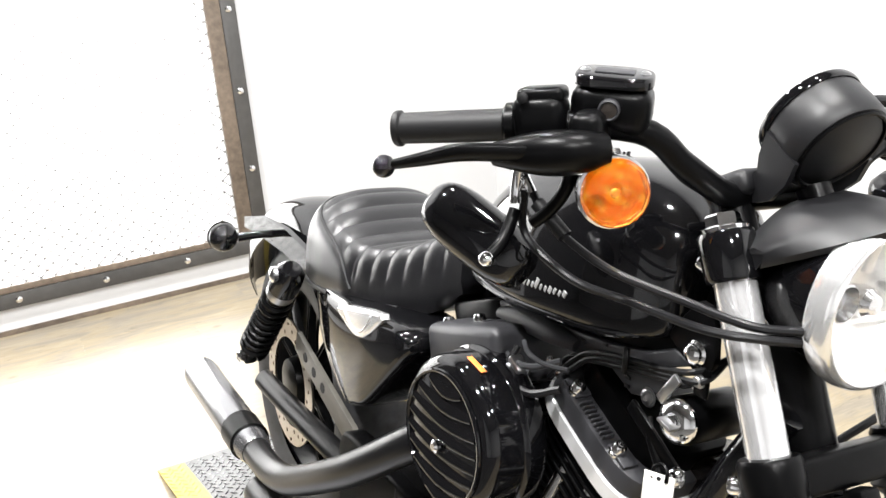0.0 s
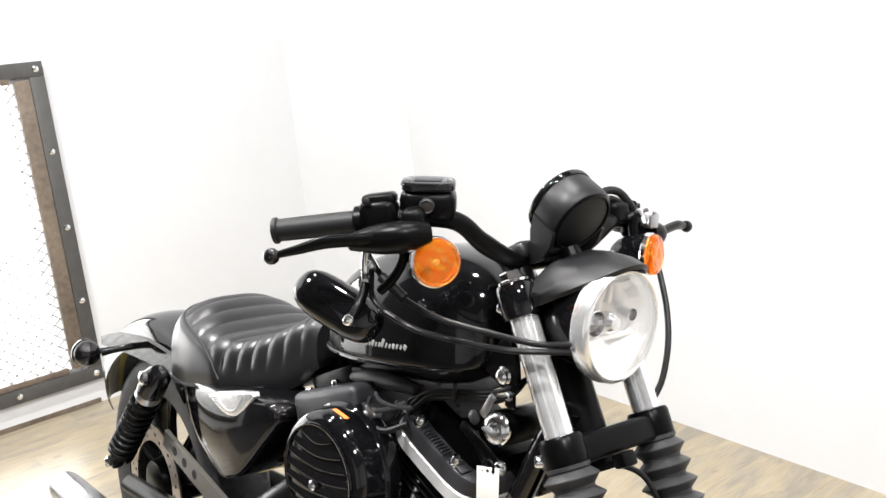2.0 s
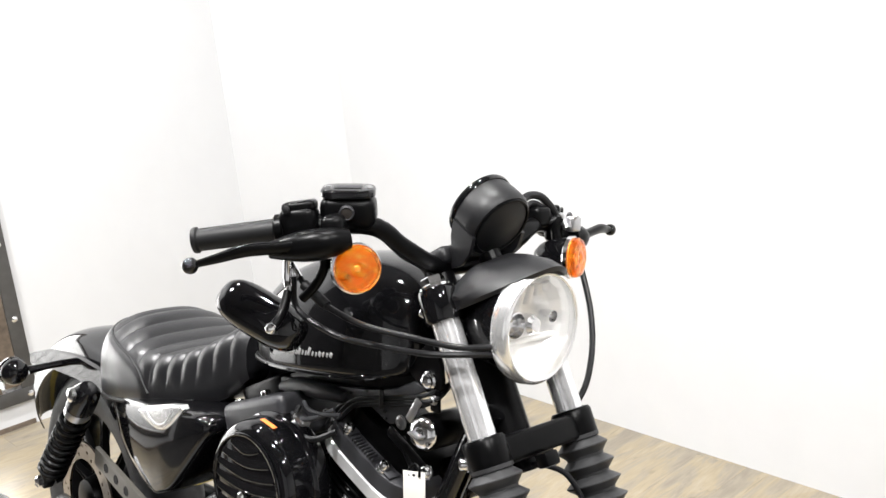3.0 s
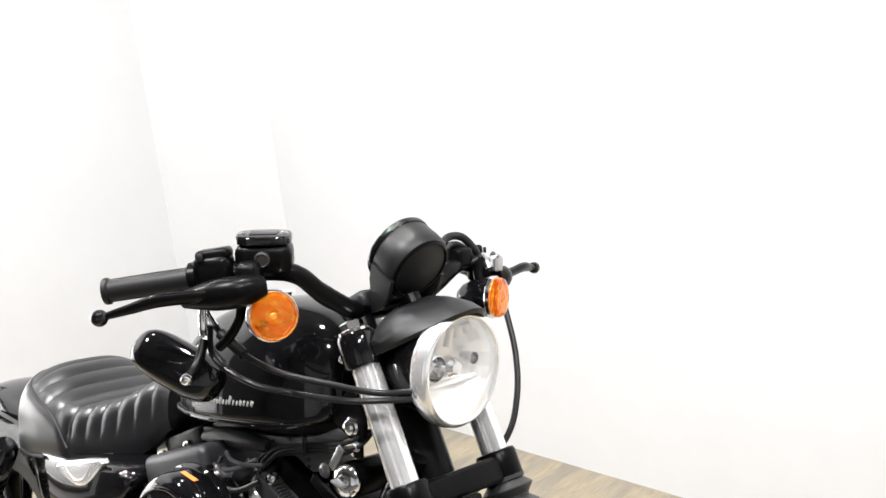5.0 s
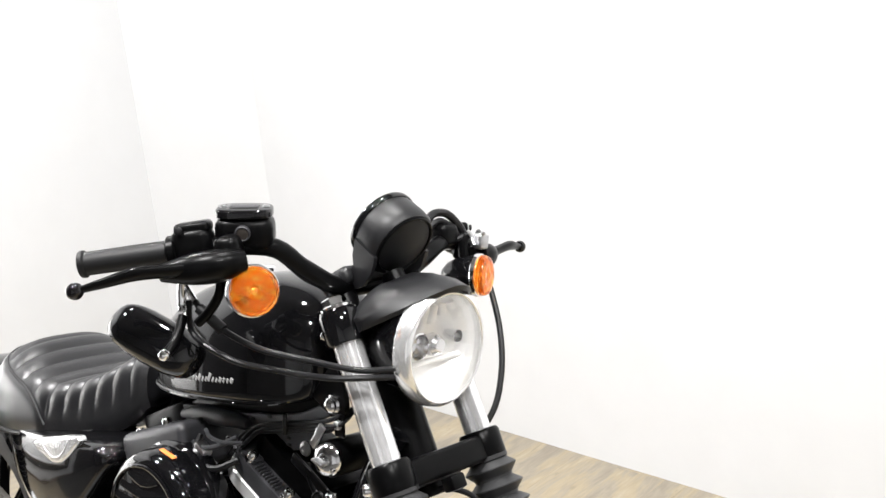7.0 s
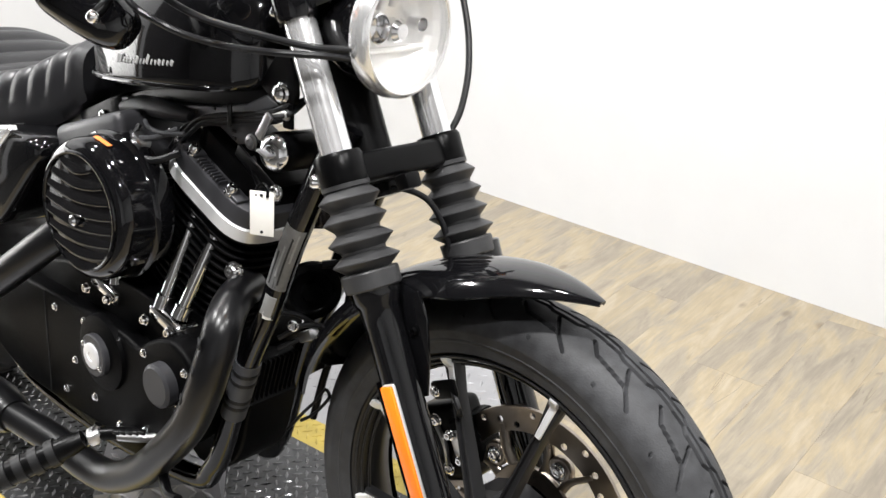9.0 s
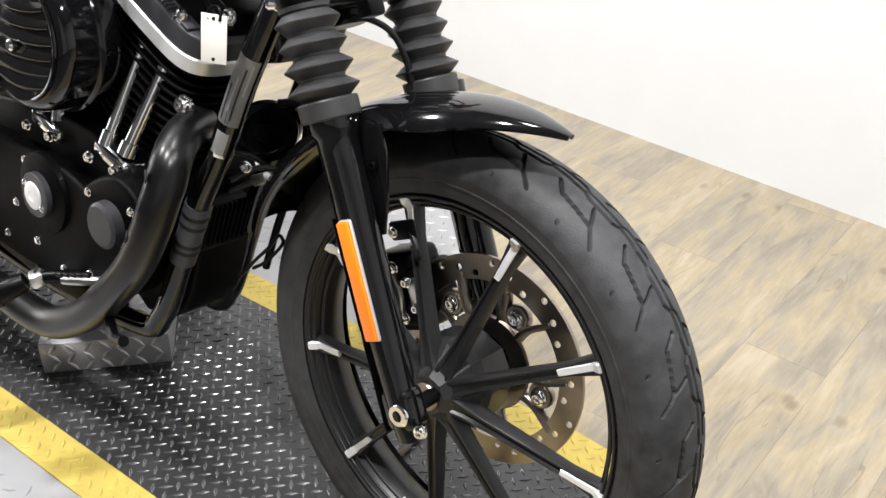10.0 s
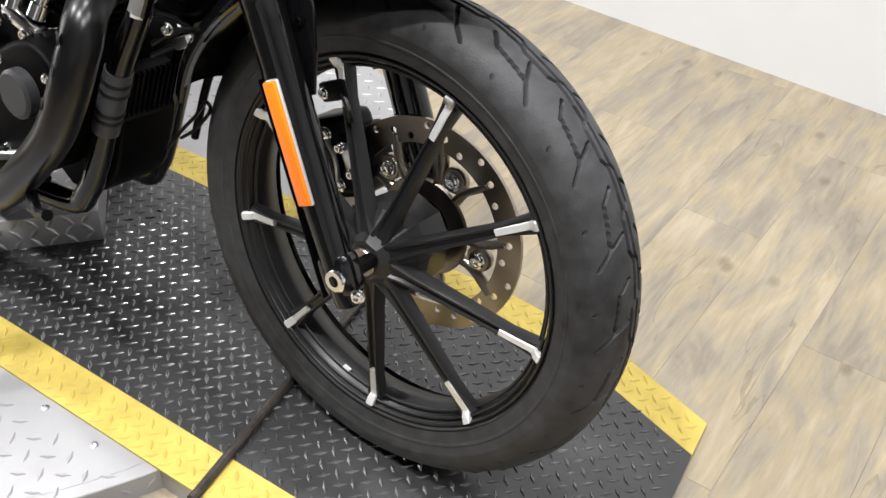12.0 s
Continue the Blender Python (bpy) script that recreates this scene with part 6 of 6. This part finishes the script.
part("brake_rod", tube([(-0.50, -0.13, 0.262), (-0.95, -0.135, 0.262)], 0.006, 10, 1), SATIN, bike)
part("transmission_cover", slab(0.20, 0.04, 0.12, Matrix.Translation((-1.0, -0.118, 0.33)), 0.016, 3), WRINKLE, bike)
for k in range(6):
    part("cover_bolt", hexbolt((-0.93 - 0.022 * k, -0.135, 0.44 - 0.006 * k), (0, -1, 0.3), 0.006, 0.016), CHROME, bike)
for x, z in ((-0.99, 0.395), (-1.05, 0.365)):
    part("rear_brake_fitting", hexbolt((x, -0.14, z), (0, -1, 0), 0.011, 0.014), CHROME, bike)

# -- key tag --
ktag = tagged(new("key_tag"), "white paper key tag hanging from the ignition", "key tag")
ktag.matrix_world = bike.matrix_world
part("card", slab(0.032, 0.0012, 0.058, Matrix.Translation((-0.326, -0.114, 0.690)) @ Matrix.Rotation(0.5, 4, "Z"), 0.0004), TAG_PAPER, ktag)
part("hook", tube([(-0.333, -0.117, 0.712), (-0.335, -0.114, 0.722), (-0.328, -0.110, 0.727), (-0.320, -0.110, 0.722), (-0.319, -0.111, 0.712)], 0.0022, 8, 5), SATIN, ktag, "dark bent wire hook")
# punched holes painted on as dark dots, the card is whole
for tz in (0.714, 0.666):
    part("punch_hole", lathe([(0.0022, 0), (0.0022, 0.0004), (0, 0.0004)], aim((-0.3258, -0.1149, tz), (0.48, -0.88, 0)), 12), THREAD_OR_HOLE, ktag)

# ---- turntable and tread plate ----
DISC = (-0.925, 0.10, 0.79)
MAT_TURN = 0.05       # the plate lies slightly turned


def mat_y(y, x):
    return y + MAT_TURN * x


def plate_z(x):
    """Top of the plate: flat on the disc, sloping to the floor at both ends."""
    if x > -0.2:
        return 0.0025 * (x + 0.2) / 0.2 if x < 0 else 0.0025 - 0.0395 * x / 0.37
    if x < -1.70:
        return 0.037 * (x + 1.70) / 0.25
    return 0.0


def tread(bm, x, y, z, along, size=0.0125):
    """One raised lens-shaped bar."""
    w, h = size * 0.30, 0.0018
    ends = [V(size, 0, 0), V(0, w, 0), V(-size, 0, 0), V(0, -w, 0)]
    top = [V(size * 0.55, 0, h), V(0, w * 0.35, h), V(-size * 0.55, 0, h), V(0, -w * 0.35, h)]
    c, s = math.cos(along), math.sin(along)
    turn = lambda p: bm.verts.new((x + p.x * c - p.y * s, y + p.x * s + p.y * c, z + p.z))
    a, b = [turn(p) for p in ends], [turn(p) for p in top]
    for i in range(4):
        bm.faces.new((a[i], a[(i + 1) % 4], b[(i + 1) % 4], b[i]))
    bm.faces.new(b)


def treads(inside, z_at, pitch=0.027, turn=0.0, box=(-2, 1, -1, 1), size=0.0115, lift=0.0):
    bm = bmesh.new()
    c, s = math.cos(turn), math.sin(turn)
    n = int(3.2 / pitch)
    for i in range(-n, n):
        for j in range(-n, n):
            u, v = i * pitch, j * pitch
            x, y = u * c - v * s - 0.5, u * s + v * c
            if box[0] < x < box[1] and box[2] < y < box[3] and inside(x, y):
                tread(bm, x, y, z_at(x) + lift, turn + (math.pi / 2 if (i + j) % 2 else 0.0), size)
    return bm


turntable = tagged(new("turntable"), "round aluminium tread plate turntable under the motorcycle", "turntable")
disc_m = Matrix.Translation((DISC[0], DISC[1], 0))
part("rim", lathe([(DISC[2] - 0.02, FLOOR_Z), (DISC[2], FLOOR_Z), (DISC[2], -0.006), (DISC[2] - 0.0015, -0.0045), (DISC[2] - 0.02, -0.0045)], disc_m, 160, True, True), ALU_PLATE, turntable, "low aluminium tread plate rim")
top = part("top", lathe([(0, FLOOR_Z + 0.01), (DISC[2] - 0.0205, FLOOR_Z + 0.01), (DISC[2] - 0.0205, -0.0045), (0, -0.0045)], disc_m, 160), ALU_PLATE, turntable)
part("tread", treads(lambda x, y: math.hypot(x - DISC[0], y - DISC[1]) < DISC[2] - 0.015 and not -0.24 < y - MAT_TURN * x < 0.43, lambda x: -0.0045, 0.030, 0.62, (-1.8, 0, -0.8, 1.0), 0.0125), ALU_PLATE, top, "raised tread bars", kind="stuff")
rt = bmesh.new()
for k in range(150):
    a = 2 * math.pi * k / 150
    one = bmesh.new()
    tread(one, 0, 0, 0, 0.75 if k % 2 else -0.75, 0.011)
    one.transform(Matrix.Translation((DISC[0] + DISC[2] * math.cos(a), DISC[1] + DISC[2] * math.sin(a), -0.025)) @ aim((0, 0, 0), (math.cos(a), math.sin(a), 0)))
    rt = join(rt, one)
part("rim_tread", rt, ALU_PLATE, turntable, kind="stuff")
for sx, sy in ((-0.30, -0.235), (-0.41, -0.235), (-0.52, -0.275)):
    part("screw", hexbolt((sx, sy, -0.0045), (0, 0, 1), 0.005, 0.003), STEEL, turntable)

plate = tagged(new("ramp_plate"), "long black tread plate with yellow painted edges, ramped at both ends", "ramp plate")
XS = [-1.95, -1.70, -1.3, -0.9, -0.5, -0.2, 0.0, 0.2]


def strip(ya, yb, top_lift, bottom, xs, front_slant=True):
    rings = []
    for x in xs:
        ring = []
        for y, lift in ((ya, bottom), (yb, bottom), (yb, top_lift), (ya, top_lift)):
            xx = x + (-0.10 * (y - 0.38) if front_slant and x == xs[-1] else 0)
            inset = 0.26 * max(0.0, xx - 0.2) if y > 0.2 else 0.0
            ring.append(V(xx, mat_y(y, xx) - inset, plate_z(min(xx, 0.42)) + lift))
        rings.append(ring)
    return loft(rings)


MAT_A, MAT_B = -0.200, 0.385
YEL = 0.068
EDGE = XS + [0.36]
part("deck", strip(MAT_A + YEL, MAT_B - YEL, 0.0, -0.004, EDGE), BLACK_PLATE, plate, "worn black painted tread plate")
for ya, yb in ((MAT_A, MAT_A + YEL), (MAT_B - YEL, MAT_B)):
    part("edge_stripe", strip(ya, yb, 0.0002, -0.0042, EDGE), YELLOW, plate, "yellow painted edge stripe")
# skirts under the ramped front end
for yy in (MAT_A + 0.004, MAT_B - 0.004):
    rings = []
    for x in (-0.25, -0.2, 0.0, 0.2, 0.34):
        z = plate_z(x) - 0.0045
        yq = yy - (0.26 * max(0.0, x - 0.2) if yy > 0.2 else 0.0)
        rings.append([V(x, mat_y(yq - 0.002, x), FLOOR_Z), V(x, mat_y(yq + 0.002, x), FLOOR_Z), V(x, mat_y(yq + 0.002, x), max(z, FLOOR_Z + 0.002)), V(x, mat_y(yq - 0.002, x), max(z, FLOOR_Z + 0.002))])
    part("side_skirt", loft(rings), ALU_PLATE, plate, "bare aluminium side skirt")
tt = math.atan(MAT_TURN)
short_of_end = lambda x, y: x < 0.345 - 0.10 * (y - 0.38) and y - MAT_TURN * x < MAT_B - 0.008 - 0.26 * max(0.0, x - 0.2)
part("deck_tread", treads(lambda x, y: MAT_A + YEL + 0.006 < y - MAT_TURN * x < MAT_B - YEL - 0.006 - 0.26 * max(0.0, x - 0.2) and short_of_end(x, y), plate_z, 0.0190, tt + math.pi / 4, (-1.93, 0.5, -0.5, 0.6), 0.0118), PLATE_WORN, plate, "raised worn tread bars", kind="stuff")
part("stripe_tread", treads(lambda x, y: (MAT_A + 0.008 < y - MAT_TURN * x < MAT_A + YEL - 0.008 or MAT_B - YEL + 0.008 - 0.26 * max(0.0, x - 0.2) < y - MAT_TURN * x < MAT_B - 0.008) and short_of_end(x, y), plate_z, 0.0190, tt + math.pi / 4, (-1.93, 0.5, -0.5, 0.6), 0.0115, 0.0002), YELLOW, plate, "raised yellow tread bars", kind="stuff")

# loose rod across the plate
rod = tagged(new("steel_rod"), "thin rusty black steel rod lying across the tread plate", "rod")
part("bar", tube([(-0.110, -0.232, -0.012), (-0.119, -0.217, 0.004), (-0.122, -0.20, 0.0065), (-0.163, 0.021, 0.0075), (-0.185, 0.161, 0.0075), (-0.20, 0.25, 0.0075)], 0.0072, 10, 4), RUST, rod)
# tread plate block under the engine
block = tagged(new("support_block"), "small aluminium tread plate block standing under the engine", "support block")
bmx = Matrix.Translation((-0.785, 0.03, 0.032)) @ Matrix.Rotation(0.87, 4, "Z")
part("body", slab(0.22, 0.16, 0.062, bmx, 0.002), ALU_PLATE, block)
bt = bmesh.new()
for i in range(-3, 4):
    for j in range(-1, 2):
        one = bmesh.new()
        tread(one, 0, 0, 0, 0.75 if (i + j) % 2 else -0.75, 0.015)
        one.transform(bmx @ Matrix.Translation((i * 0.029, -0.08, j * 0.020)) @ aim((0, 0, 0), (0, -1, 0)))
        bt = join(bt, one)
    for j in range(-2, 3):
        one = bmesh.new()
        tread(one, i * 0.029, j * 0.029, 0.031, 0.75 if (i + j) % 2 else -0.75, 0.015)
        one.transform(bmx)
        bt = join(bt, one)
part("tread", bt, STEEL, block, kind="stuff")
tagged(part("paper_scrap", prism([(0, 0), (0.085, 0.012), (0.07, 0.055), (-0.012, 0.05)], 0.001, Matrix.Translation((-0.135, -0.275, FLOOR_Z + 0.001)) @ Matrix.Rotation(0.7, 4, "Z")), PAPER), "torn scrap of tan paper lying on the floor", "paper scrap")

# ---- floor planks ----
PW, PL = 0.163, 0.98
plank_mesh = {}


def plank_data(w, l):
    key = (round(w, 3), round(l, 3))
    if key not in plank_mesh:
        bm = slab(w - 0.0004, l - 0.0004, 0.006, None)
        me = bpy.data.meshes.new("plank")
        bm.to_mesh(me)
        bm.free()
        me.materials.append(OAK)
        plank_mesh[key] = me
    return plank_mesh[key]


rest = bmesh.new()
i0, i1 = int((X0 - 0.2) / PW), int(X1 / PW) + 2
for i in range(i0, i1):
    shift = (i * 0.381) % 1.0 * PL
    for j in range(-6, 4):
        cx = i * PW + 0.006
        # planks stop short in y so the gloss parts reflect the dark slab
        lo, hi = max(j * PL + shift - PL / 2, -0.95 if cx > -1.0 else -1.25), min(j * PL + shift + PL / 2, back_y(max(cx, -2.6)) + 0.10)
        cy, ln = (lo + hi) / 2, hi - lo
        if ln < 0.02 or not X0 - 0.1 < cx < X1 + 0.1:
            continue
        at = Matrix.Translation((cx, cy, FLOOR_Z - 0.003))
        if -3.3 < cx < 1.6 and -1.6 < cy:
            ob = new("plank", plank_data(PW, ln))
            ob.matrix_basis = at
            ob.parent = floor
        else:
            rest = join(rest, slab(PW - 0.0012, ln - 0.0012, 0.006, at))
part("plank_rest", rest, OAK, floor, kind="stuff")
